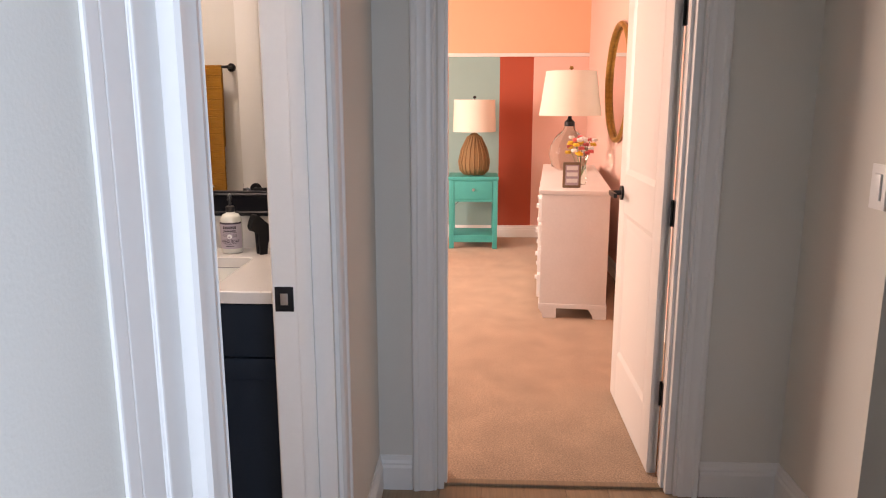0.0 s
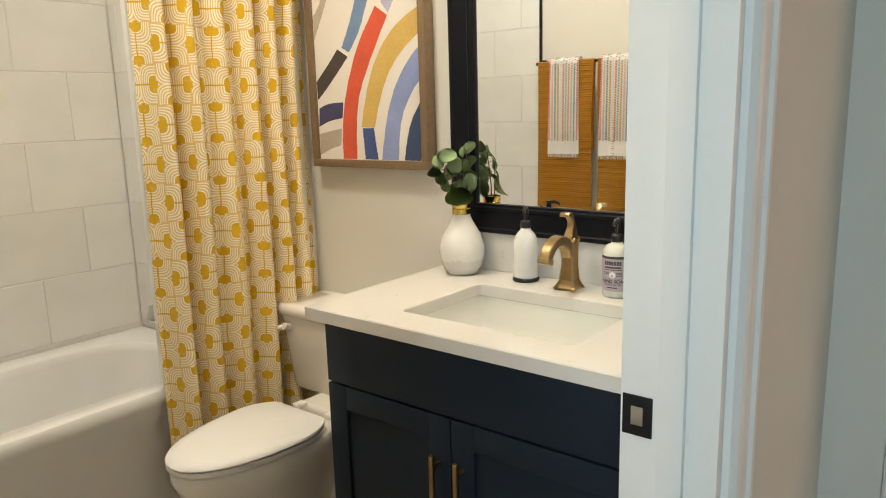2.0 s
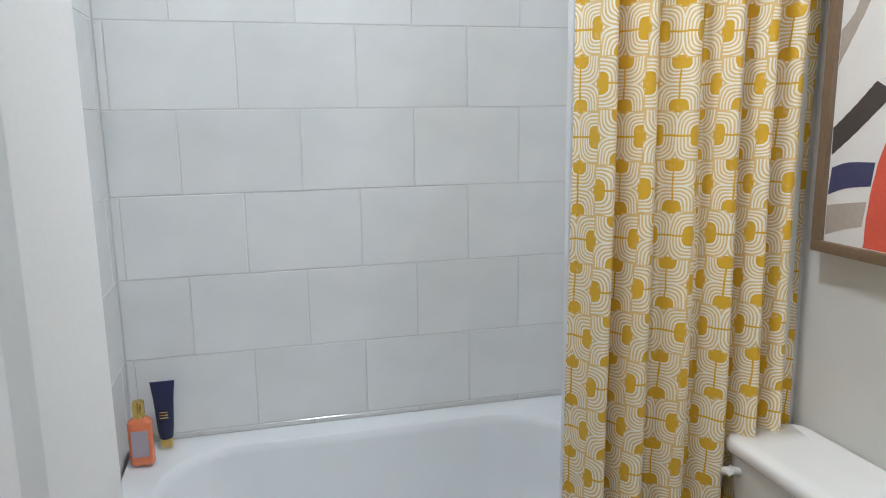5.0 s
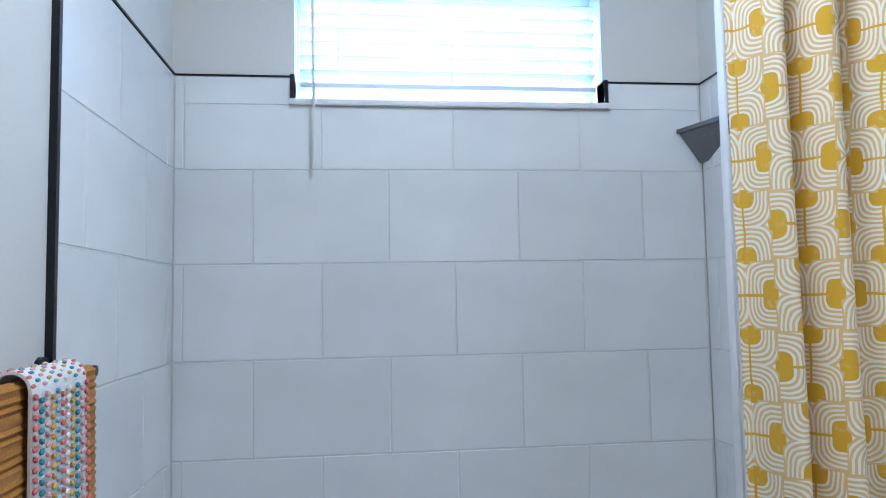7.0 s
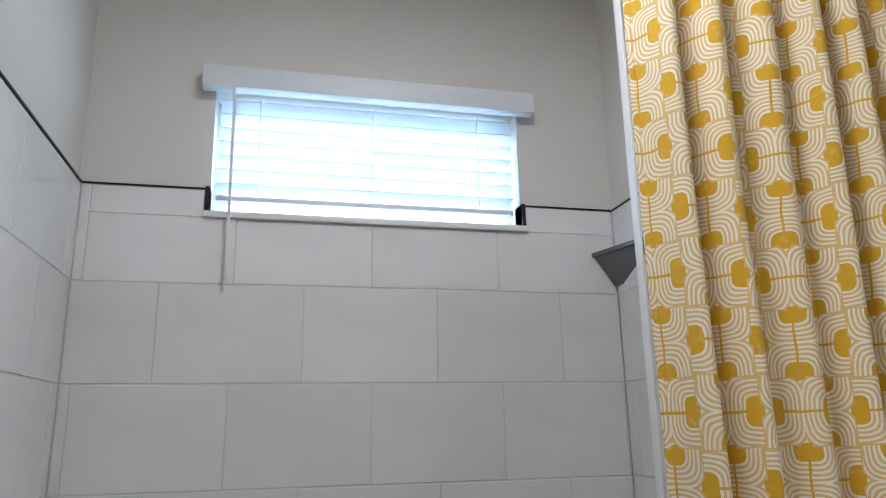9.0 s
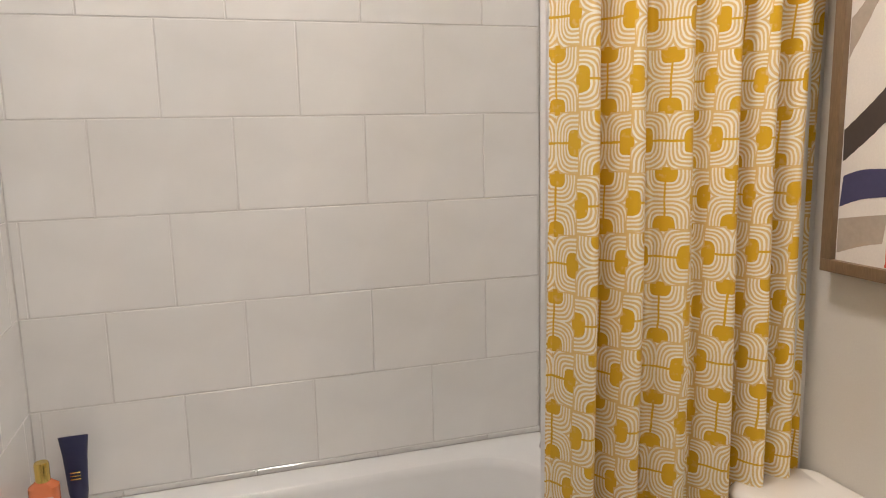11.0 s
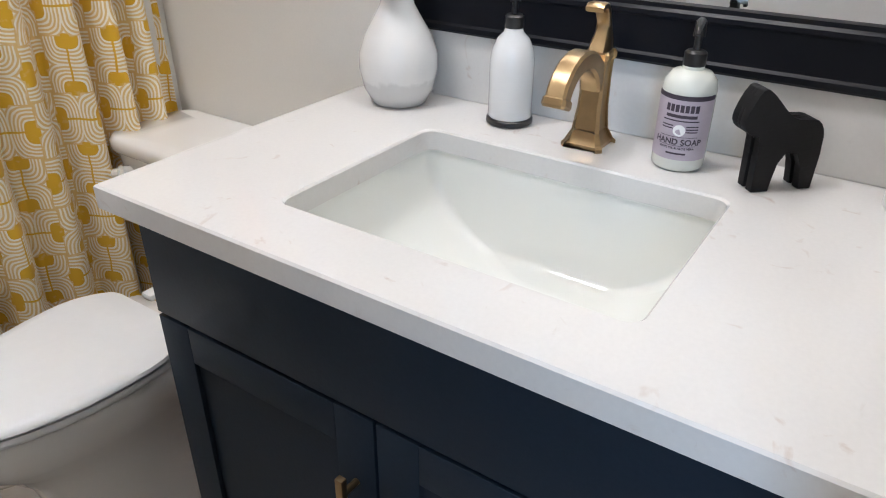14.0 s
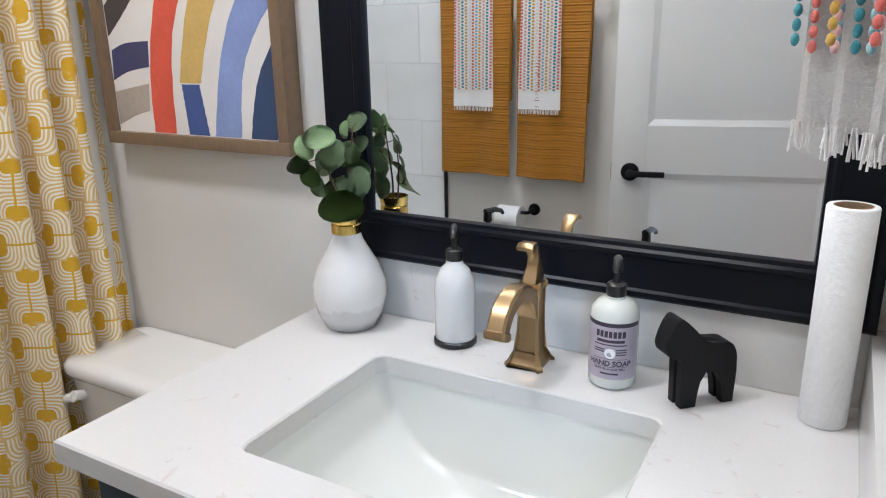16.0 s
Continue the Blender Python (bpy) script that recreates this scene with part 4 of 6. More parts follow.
# ---- mirror ----
def wall_mirror():
    y0, y1, z0, z1 = -2.446, -1.536, 0.986, 1.990
    t = thing("wall_mirror", (XW, -1.97, z0), "large black framed mirror above the vanity", "mirror")
    w = 0.086
    prof = ((0, 0), (0, 0.030), (0.004, 0.034), (0.012, 0.034), (0.016, 0.030), (0.064, 0.026), (0.068, 0.029), (0.074, 0.028), (0.078, 0.022), (0.084, 0.021), (w, 0.012), (w, 0))

    def rail(p0, p1, across, m0, m1):
        a, d = Vector(across), (Vector(p1) - Vector(p0)).normalized()
        bm = bmesh.new()
        loft(bm, [[tuple(Vector(p) + a * u + d * (u * s) + Vector((-1, 0, 0)) * o) for u, o in prof] for p, s in ((p0, m0), (p1, m1))])
        return bm

    x = XW - 0.001
    part("frame_rail", rail((x, y1, z0), (x, y0, z0), (0, 0, 1), 1, -1), M_MFRAME, t, smooth=25)
    part("frame_rail", rail((x, y1, z1), (x, y0, z1), (0, 0, -1), 1, -1), M_MFRAME, t, smooth=25)
    part("frame_rail", rail((x, y1, z0), (x, y1, z1), (0, -1, 0), 1, -1), M_MFRAME, t, smooth=25)
    part("frame_rail", rail((x, y0, z0), (x, y0, z1), (0, 1, 0), 1, -1), M_MFRAME, t, smooth=25)
    part("glass", boxed(XW - 0.012, XW - 0.004, y0 + w - 0.006, y1 - w + 0.006, z0 + w - 0.006, z1 - w + 0.006), M_MIRROR, t, "silvered mirror glass", smooth=None)
    return t


wall_mirror()

light = thing("vanity_light", (XW, -1.95, 2.20), "black vanity light bar with three frosted shades", "light")
part("back_plate", boxed(XW - 0.022, XW - 0.001, -2.22, -1.68, 2.20, 2.31, bevel=0.004), M_BLACK, light)
for y in (-2.13, -1.95, -1.77):
    part("arm", tube(bmesh.new(), [(XW - 0.02, y, 2.255), (XW - 0.09, y, 2.255), (XW - 0.10, y, 2.24)], 0.008, 10), M_BLACK, light)
    part("shade", lathe(bmesh.new(), XW - 0.10, y, [(0.028, 2.245), (0.050, 2.215), (0.055, 2.185), (0.052, 2.183), (0.026, 2.235)], 24, False, False), M_BULB, light, "frosted lit shade")
dome = thing("ceiling_light", (-0.95, -1.45, CEIL), "round flush ceiling light", "light")
part("trim_ring", lathe(bmesh.new(), -0.95, -1.45, [(0.17, CEIL - 0.001), (0.17, CEIL - 0.014), (0.15, CEIL - 0.018), (0.15, CEIL - 0.001)], 32), M_WHITEP, dome)
part("diffuser", lathe(bmesh.new(), -0.95, -1.45, [(0.148, CEIL - 0.016), (0.14, CEIL - 0.03), (0.09, CEIL - 0.045), (0.02, CEIL - 0.05)], 32), M_BULB, dome, "lit frosted diffuser")

# ---- artwork ----
def artwork():
    y1, y0, z0, z1 = -0.928, -1.457, 1.165, 1.875
    t = thing("framed_art", (XW, (y0 + y1) / 2, z0), "abstract print of coloured curved bands in a brown frame", "picture")
    f, dep = 0.026, 0.046
    for a0, a1, c0, c1 in ((y0, y1, z0, z0 + f), (y0, y1, z1 - f, z1), (y0, y0 + f, z0 + f, z1 - f), (y1 - f, y1, z0 + f, z1 - f)):
        part("frame_bar", boxed(XW - dep, XW - 0.001, a0, a1, c0, c1, bevel=0.0015), M_PFRAME, t)
    xa = XW - dep + 0.014
    part("paper", boxed(xa, XW - 0.002, y0 + f, y1 - f, z0 + f, z1 - f), M_CANVAS, t, "white art paper")
    W, H = (y1 - y0) - 2 * f, (z1 - z0) - 2 * f
    colors = {"rust": (0.66, 0.10, 0.055), "ochre": (0.62, 0.42, 0.13), "blue": (0.25, 0.32, 0.58), "navy": (0.04, 0.07, 0.15), "violet": (0.42, 0.44, 0.60), "brown": (0.07, 0.055, 0.05),
              "indigo": (0.06, 0.06, 0.14), "taupe": (0.42, 0.36, 0.30), "steel": (0.16, 0.26, 0.44), "wine": (0.20, 0.05, 0.05), "royal": (0.06, 0.10, 0.28)}
    mats = {k: plain("ink_" + k, v) for k, v in colors.items()}

    def band(color, left, right):
        """A brushed strip of paint between two edges given as (across, up) in picture widths."""
        bm = bmesh.new()
        n = 20

        def along(edge, f):
            k = min(int(f * (len(edge) - 1)), len(edge) - 2)
            w = f * (len(edge) - 1) - k
            p0, p1, p2, p3 = (edge[max(0, min(len(edge) - 1, k + d))] for d in (-1, 0, 1, 2))
            return [0.5 * (2 * b + (c - a) * w + (2 * a - 5 * b + 4 * c - d) * w ** 2 + (3 * b - a - 3 * c + d) * w ** 3) for a, b, c, d in zip(p0, p1, p2, p3)]

        k = H / W
        lift = 0.0006
        loops = []
        for i in range(n + 1):
            pair = []
            for edge, ph in ((left, 0.0), (right, 1.7)):
                u, v = along(edge, i / n)
                u += 0.0018 * math.sin(4.1 * i + ph + len(color))
                pair.append((y1 - f - min(max(u, 0.004), 0.996) * W, z0 + f + min(max(v, 0.004), k - 0.004) * W))
            (ya, za), (yb, zb) = pair
            loops.append([(xa, ya, za), (xa, yb, zb), (xa - lift, yb, zb), (xa - lift, ya, za)])
        loft(bm, loops)
        bmesh.ops.dissolve_degenerate(bm, dist=1e-6, edges=bm.edges)
        part("painted_band", bm, mats[color], t, smooth=None)

    band("rust", [(0.242, -0.009), (0.249, 0.193), (0.282, 0.392), (0.349, 0.591), (0.454, 0.803), (0.616, 1.019)], [(0.382, -0.009), (0.389, 0.193), (0.417, 0.392), (0.474, 0.538), (0.588, 0.737), (0.721, 0.95)])
    band("ochre", [(0.439, 0.226), (0.477, 0.378), (0.554, 0.591), (0.676, 0.777), (0.839, 0.91), (1.038, 0.996)], [(0.568, 0.226), (0.605, 0.352), (0.679, 0.525), (0.776, 0.657), (0.899, 0.764), (1.046, 0.85)])
    band("royal", [(0.466, -0.013), (0.448, 0.219)], [(0.591, -0.013), (0.555, 0.219)])
    band("blue", [(0.619, -0.013), (0.649, 0.139), (0.696, 0.325), (0.78, 0.511), (0.908, 0.671), (1.05, 0.78)], [(0.774, -0.02), (0.792, 0.166), (0.824, 0.299), (0.882, 0.405), (0.956, 0.498), (1.038, 0.564)])
    band("navy", [(0.826, -0.023), (0.852, 0.113), (0.906, 0.272), (1.032, 0.452)], [(0.964, -0.028), (1.001, 0.139), (1.031, 0.325), (1.045, 0.432)])
    band("indigo", [(0.001, 0.23), (0.111, 0.27), (0.253, 0.292)], [(0.014, 0.363), (0.114, 0.394), (0.265, 0.402)])
    band("taupe", [(0.007, 0.031), (0.119, 0.073), (0.225, 0.1)], [(0.003, 0.179), (0.113, 0.199), (0.237, 0.219)])
    band("brown", [(0.009, 0.425), (0.147, 0.538), (0.336, 0.71)], [(-0.001, 0.551), (0.122, 0.657), (0.235, 0.766)])
    band("steel", [(0.279, 0.774), (0.363, 0.923), (0.449, 1.122), (0.525, 1.321)], [(0.35, 0.737), (0.462, 0.883), (0.57, 1.122), (0.637, 1.321)])
    band("violet", [(0.668, 1.035), (0.68, 1.122), (0.722, 1.242)], [(0.728, 0.963), (0.837, 1.122), (0.909, 1.242)])
    band("wine", [(0.966, 1.021), (0.972, 1.122), (0.971, 1.202)], [(1.075, 1.027), (1.084, 1.122), (1.092, 1.202)])
    band("taupe", [(-0.007, 0.833), (0.079, 0.976), (0.171, 1.149), (0.226, 1.321)], [(-0.008, 1.003), (0.039, 1.042), (0.093, 1.122), (0.132, 1.321)])
    return t


artwork()

# ---- things on the counter ----
def vase():
    vx, vy = -0.043, -1.616
    t = thing("vase", (vx, vy, CT), "white glazed teardrop vase with a gold neck", "vase")
    part("vase_body", lathe(bmesh.new(), vx, vy, [(0.040, CT + 0.0008), (0.050, CT + 0.003), (0.064, CT + 0.030), (0.0715, CT + 0.065), (0.070, CT + 0.092), (0.058, CT + 0.125), (0.042, CT + 0.152), (0.031, CT + 0.172), (0.026, CT + 0.188)], 48), M_VASE, t, smooth=60)
    part("neck", lathe(bmesh.new(), vx, vy, [(0.0265, CT + 0.186), (0.0285, CT + 0.187), (0.0285, CT + 0.203), (0.0265, CT + 0.205), (0.0280, CT + 0.207), (0.0300, CT + 0.224), (0.0265, CT + 0.225), (0.024, CT + 0.200)], 40), M_GOLD, t, "shiny gold neck ring")
    t.matrix_basis = t.matrix_basis @ Matrix.Scale(0.95, 4)
    return vx, vy


vx, vy = vase()
plant = thing("eucalyptus_sprig", (vx, vy, CT + 0.19), "green eucalyptus sprigs with round leaves in the vase", "plant")


def leaf_mesh():
    """A round eucalyptus leaf, 1 across, gently cupped, its stalk end at -x."""
    bm = bmesh.new()
    n = 18
    rings = []
    for f in (1.0, 0.62):
        rings.append([bm.verts.new((0.5 * f * math.cos(a) * (1.08 if math.cos(a) < 0 else 1.0), 0.47 * f * math.sin(a), 0.16 * (f * math.sin(a)) ** 2 * 0.5 - 0.10 * (f * math.cos(a)) ** 2)) for a in [2 * math.pi * k / n for k in range(n)]])
    for k in range(n):
        bm.faces.new((rings[0][k], rings[0][(k + 1) % n], rings[1][(k + 1) % n], rings[1][k]))
    c = bm.verts.new((0, 0, -0.01))
    for k in range(n):
        bm.faces.new((rings[1][k], rings[1][(k + 1) % n], c))
    bmesh.ops.solidify(bm, geom=bm.faces[:], thickness=0.018)
    return solid("leaf", bm, M_LEAF, 60)


LEAF = leaf_mesh()
rng = random.Random(5)
ALONG, BACK = Vector((0.49, -0.87, 0)), Vector((0.87, 0.49, 0))   # along the counter, and towards the wall
NECK = Vector((vx, vy, CT + 0.208))


def spray(stem, leaves):
    """A stem through (along, back, up) points with leaves (along, back, up, size, spin, tip, lean)."""
    pts = [NECK + ALONG * a + BACK * b + Vector((0, 0, c)) for a, b, c in stem]
    fine = []
    for p, q in zip(pts, pts[1:]):
        fine += [p.lerp(q, k / 3) for k in range(3)]
    fine.append(pts[-1])
    part("stem", tube(bmesh.new(), fine, [0.0024 - 0.0014 * k / len(fine) for k in range(len(fine))], 6), M_STEM, plant)
    for a, b, c, size, spin, tip, lean in leaves:
        p = NECK + ALONG * a + BACK * b + Vector((0, 0, c))
        near = min(fine, key=lambda q: (q - p).length)
        if (near - p).length > 0.006:
            part("stalk", tube(bmesh.new(), [near, near.lerp(p, 0.8)], 0.0009, 5), M_STEM, plant)
        face = (-BACK + Vector((0, 0, tip)) + ALONG * lean).normalized()
        side = ALONG - face * ALONG.dot(face)
        side.normalize()
        up = face.cross(side)
        m = Matrix((side, up, face)).transposed().to_4x4()
        ob = new("leaf", LEAF)
        ob.parent = plant
        ob.matrix_basis = Matrix.Translation(p - plant.location) @ m @ Matrix.Rotation(radians(spin), 4, "Z") @ Matrix.Diagonal((size, size * rng.uniform(0.72, 0.9), size, 1))


spray([(0, 0, -0.03), (-0.012, -0.004, 0.04), (-0.028, -0.006, 0.09), (-0.036, -0.004, 0.135)],
      [(-0.036, -0.010, 0.140, 0.056, 10, 0.5, 0.1), (-0.064, -0.006, 0.122, 0.044, -60, 0.1, -0.3), (-0.014, -0.012, 0.112, 0.056, 65, 0.3, 0.3), (-0.078, -0.004, 0.092, 0.046, -30, 0.9, -0.4), (-0.056, -0.014, 0.074, 0.044, -50, 0.4, -0.3), (-0.046, 0.004, 0.052, 0.040, -70, 0.1, -0.5)])
spray([(0.004, -0.004, -0.03), (0.010, -0.006, 0.03), (0.016, -0.004, 0.075), (0.018, 0.0, 0.105)],
      [(0.018, -0.006, 0.108, 0.042, 70, 0.2, 0.4), (0.027, -0.008, 0.060, 0.058, 78, 0.1, 0.5), (0.004, -0.012, 0.056, 0.042, 120, 0.5, 0.0), (-0.001, -0.034, 0.022, 0.078, 5, 0.7, 0.1)])
spray([(0.0, 0.008, -0.03), (0.004, 0.020, 0.03), (0.010, 0.030, 0.09), (0.016, 0.036, 0.150)],
      [(0.022, 0.044, 0.160, 0.042, 30, 0.4, -0.4), (0.002, 0.034, 0.148, 0.032, 80, 0.1, -0.7), (0.026, 0.040, 0.120, 0.038, 40, 0.2, -0.3), (0.000, 0.042, 0.104, 0.050, 60, 0.2, -0.7), (-0.034, 0.030, 0.090, 0.062, 20, 0.1, -0.7), (0.022, 0.038, 0.076, 0.050, -20, 0.3, -0.4), (-0.026, 0.034, 0.034, 0.060, 60, 0.3, -0.7), (0.016, 0.034, 0.034, 0.054, 80, 0.2, -0.4)])


def pump_bottle(name, bx, by, label):
    t = thing(name, (bx, by, CT), label, "bottle")
    return t


def pump(t, bx, by, z, turn):
    part("pump_collar", lathe(bmesh.new(), bx, by, [(0.0150, z), (0.0155, z + 0.001), (0.0155, z + 0.018), (0.0125, z + 0.021), (0.006, z + 0.022)], 24), M_PLASTIC_B, t, "black pump collar")
    d = Vector((math.cos(turn), math.sin(turn), 0))
    c = Vector((bx, by, z))
    bm = tube(bmesh.new(), [c + Vector((0, 0, 0.02)), c + Vector((0, 0, 0.046))], 0.0052, 12)
    tube(bm, [c + Vector((0, 0, 0.040)), c + Vector((0, 0, 0.060))], [0.0085, 0.0075], 14)
    tube(bm, [c - d * 0.006 + Vector((0, 0, 0.058)), c + d * 0.018 + Vector((0, 0, 0.060)), c + d * 0.034 + Vector((0, 0, 0.055)), c + d * 0.038 + Vector((0, 0, 0.049))], [0.0065, 0.0055, 0.0045, 0.0036], 10)
    part("pump_head", bm, M_PLASTIC_B, t, "black pump nozzle")


ax, ay = -0.028, -1.828
da = pump_bottle("soap_dispenser", ax, ay, "white glass soap dispenser with black pump and base ring")
part("bottle_body", lathe(bmesh.new(), ax, ay, [(0.034, CT + 0.010), (0.0370, CT + 0.014), (0.0370, CT + 0.105), (0.034, CT + 0.125), (0.026, CT + 0.142), (0.016, CT + 0.152), (0.0142, CT + 0.160)], 40), M_BOTTLE, da, smooth=60)
part("base_ring", lathe(bmesh.new(), ax, ay, [(0.037, CT + 0.0008), (0.0395, CT + 0.003), (0.0395, CT + 0.010), (0.037, CT + 0.012)], 40), M_PLASTIC_B, da, "black rubber base ring")
pump(da, ax, ay, CT + 0.158, radians(205))
da.matrix_basis = da.matrix_basis @ Matrix.Scale(0.95, 4)

hx, hy = -0.047, -2.110
db = pump_bottle("hand_soap_bottle", hx, hy, "cream hand soap bottle with lilac printed label")
part("bottle_body", lathe(bmesh.new(), hx, hy, [(0.034, CT + 0.0008), (0.0375, CT + 0.005), (0.0380, CT + 0.020), (0.0380, CT + 0.118), (0.036, CT + 0.130), (0.027, CT + 0.141), (0.0155, CT + 0.145), (0.0150, CT + 0.150)], 44), M_SOAP, db, smooth=60)


def wrapped(bm, r, face):
    """Bends a flat shape (x along, z up) about the soap bottle."""
    for v in bm.verts:
        a = face + v.co.x / r
        rr = r + v.co.y
        v.co = Vector((hx + rr * math.cos(a), hy + rr * math.sin(a), v.co.z))
    return bm


FACE = radians(180 + 8)


def flat_strip(x0, x1, z0, z1, lift, n=16):
    bm = bmesh.new()
    loft(bm, [[(x0 + (x1 - x0) * i / n, -0.0002, z0), (x0 + (x1 - x0) * i / n, lift, z0), (x0 + (x1 - x0) * i / n, lift, z1), (x0 + (x1 - x0) * i / n, -0.0002, z1)] for i in range(n + 1)])
    return bm


lab = part("label", wrapped(flat_strip(-0.050, 0.050, CT + 0.020, CT + 0.108, 0.0005, 24), 0.0382, FACE), M_LABEL, db, "lilac paper label")
part("label_band", wrapped(flat_strip(-0.050, 0.050, CT + 0.108, CT + 0.1145, 0.0006, 24), 0.0382, FACE), M_INK, lab, "dark band")


def words(body, size, z, x=0.0, lift=0.0009):
    cu = bpy.data.curves.new("words", "FONT")
    cu.body, cu.size, cu.align_x, cu.extrude, cu.offset = body, size, "CENTER", 0.0001, 0.025 * size
    tmp = new("words", cu)
    me = bpy.data.meshes.new_from_object(tmp.evaluated_get(bpy.context.evaluated_depsgraph_get()))
    bm = bmesh.new()
    bm.from_mesh(me)
    bpy.data.objects.remove(tmp)
    for v in bm.verts:
        v.co = Vector((v.co.x + x, lift + v.co.z, v.co.y + z))
    return bm


part("lettering", wrapped(words("HAND SOAP", 0.0120, CT + 0.0435), 0.0382, FACE), M_INK, lab, smooth=None)
part("small_lettering", wrapped(words("OLIVE OIL & ALOE VERA", 0.0046, CT + 0.0365), 0.0382, FACE), M_INK, lab, smooth=None)
for k, (x0, x1, z, h) in enumerate(((-0.024, 0.024, 0.091, 0.0105), (-0.022, 0.022, 0.0825, 0.0045), (-0.026, 0.026, 0.0775, 0.0018), (-0.026, -0.009, 0.070, 0.0016), (-0.026, -0.009, 0.066, 0.0016), (0.009, 0.026, 0.070, 0.0016), (0.009, 0.026, 0.066, 0.0016), (0.009, 0.026, 0.062, 0.0016),
                                  (-0.027, 0.027, 0.0545, 0.0006), (-0.027, 0.027, 0.0413, 0.0006), (-0.014, 0.014, 0.0285, 0.0026))):
    if k == 0:
        for q in range(7):
            a = x0 + (x1 - x0) * (q + 0.1) / 7
            part("logo_bar", wrapped(flat_strip(a, a + 0.0052, CT + z, CT + z + h, 0.0008, 2), 0.0382, FACE), M_INK, lab, smooth=None)
    else:
        part("print_bar", wrapped(flat_strip(x0, x1, CT + z, CT + z + h, 0.0008, 8), 0.0382, FACE), M_INK, lab, smooth=None)
bm = bmesh.new()
bmesh.ops.create_circle(bm, cap_ends=True, segments=24, radius=0.0085, matrix=Matrix.Translation((0, 0.0009, CT + 0.0645)) @ Matrix.Rotation(radians(90), 4, "X"))
part("badge", wrapped(bm, 0.0382, FACE), M_WHITEP, lab, "round white badge", smooth=None)
pump(db, hx, hy, CT + 0.149, radians(192))
db.matrix_basis = db.matrix_basis @ Matrix.Scale(0.94, 4)

# wooden horse
def horse():
    t0 = (-0.056, -2.234, CT)
    outline = ((-0.082, 0.088), (-0.080, 0.099), (-0.064, 0.127), (-0.053, 0.131), (-0.040, 0.124), (-0.020, 0.110), (-0.002, 0.095), (0.018, 0.089), (0.048, 0.091), (0.063, 0.082), (0.070, 0.062),
               (0.068, 0.0), (0.044, 0.0), (0.040, 0.030), (0.028, 0.049), (0.004, 0.051), (-0.008, 0.036), (-0.012, 0.0), (-0.044, 0.0), (-0.046, 0.045), (-0.046, 0.072), (-0.058, 0.073), (-0.075, 0.078))
    turn = Matrix.Rotation(radians(-46), 4, "Z")
    curved = []
    for i, (u, w) in enumerate(outline):
        (ua, wa), (ub, wb) = outline[i - 1], outline[(i + 1) % len(outline)]
        if w < 0.06:
            curved.append((u, w))
        else:
            curved += [(u + 0.25 * (ua - u), w + 0.25 * (wa - w)), (u + 0.25 * (ub - u), w + 0.25 * (wb - w))]
    outline = curved

    def slab(pts, h0, h1):
        bm = bmesh.new()
        loft(bm, [[(u * 0.76, h, w * 1.05 + 0.0008) for u, w in pts] for h in (h0, h1)])
        es = [e for e in bm.edges]
        bmesh.ops.bevel(bm, geom=es, offset=0.0012, segments=2, profile=0.6, affect="EDGES")
        bm.transform(Matrix.Translation(t0) @ turn)
        return bm

    bm = slab(outline, -0.016, -0.003)
    b2 = slab(outline, 0.003, 0.016)
    upper = [p for p in outline if p[1] > 0.047]
    b3 = slab(upper, -0.0035, 0.0035)
    me = bpy.data.meshes.new("tmp")
    for b in (b2, b3):
        b.to_mesh(me)
        bm.from_mesh(me)
        b.free()
    return single("horse_figurine", bm, M_HORSE, "matte black carved wooden horse figurine on the counter", "figurine", at=t0)


horse()

roll = thing("paper_towel_roll", (-0.030, -2.396, CT), "slim white paper towel roll standing on end", "paper roll")
part("paper", lathe(bmesh.new(), -0.030, -2.396, [(0.029, CT + 0.0008), (0.0302, CT + 0.003), (0.0300, CT + 0.15), (0.0304, CT + 0.298), (0.029, CT + 0.300), (0.023, CT + 0.300)], 40, True, False), M_PAPER, roll, smooth=60)
part("core", lathe(bmesh.new(), -0.030, -2.396, [(0.023, CT + 0.300), (0.021, CT + 0.300), (0.021, CT + 0.10)], 32, False, True), M_CARD, roll, "brown cardboard core")

# ---- towels ----
KNIT = {k: mat("yarn_" + k, v, 0.95, grain=300, vary=0.07, bump=0.6, sheen=0.3) for k, v in
        {"white": (0.80, 0.78, 0.76), "coral": (0.66, 0.16, 0.13), "teal": (0.05, 0.26, 0.30), "ochre": (0.60, 0.36, 0.06), "pink": (0.72, 0.42, 0.40), "aqua": (0.26, 0.46, 0.52)}.items()}
BARZ, BARX = 1.575, XL + 0.075
bar = thing("towel_bar", (XL, -1.17, BARZ), "matte black towel bar on the painted wall", "towel bar")
part("bar", tube(bmesh.new(), [(BARX, -0.820, BARZ), (BARX, -1.52, BARZ)], 0.008, 14), M_BLACK, bar)
for y in (-0.820, -1.52):
    part("post", tube(bmesh.new(), [(XL, y, BARZ), (BARX + 0.01, y, BARZ)], 0.009, 14), M_BLACK, bar)
    part("rosette", disc_y(bmesh.new(), XL, y, BARZ, 0.024, 0.008, (1, 0, 0)), M_BLACK, bar)


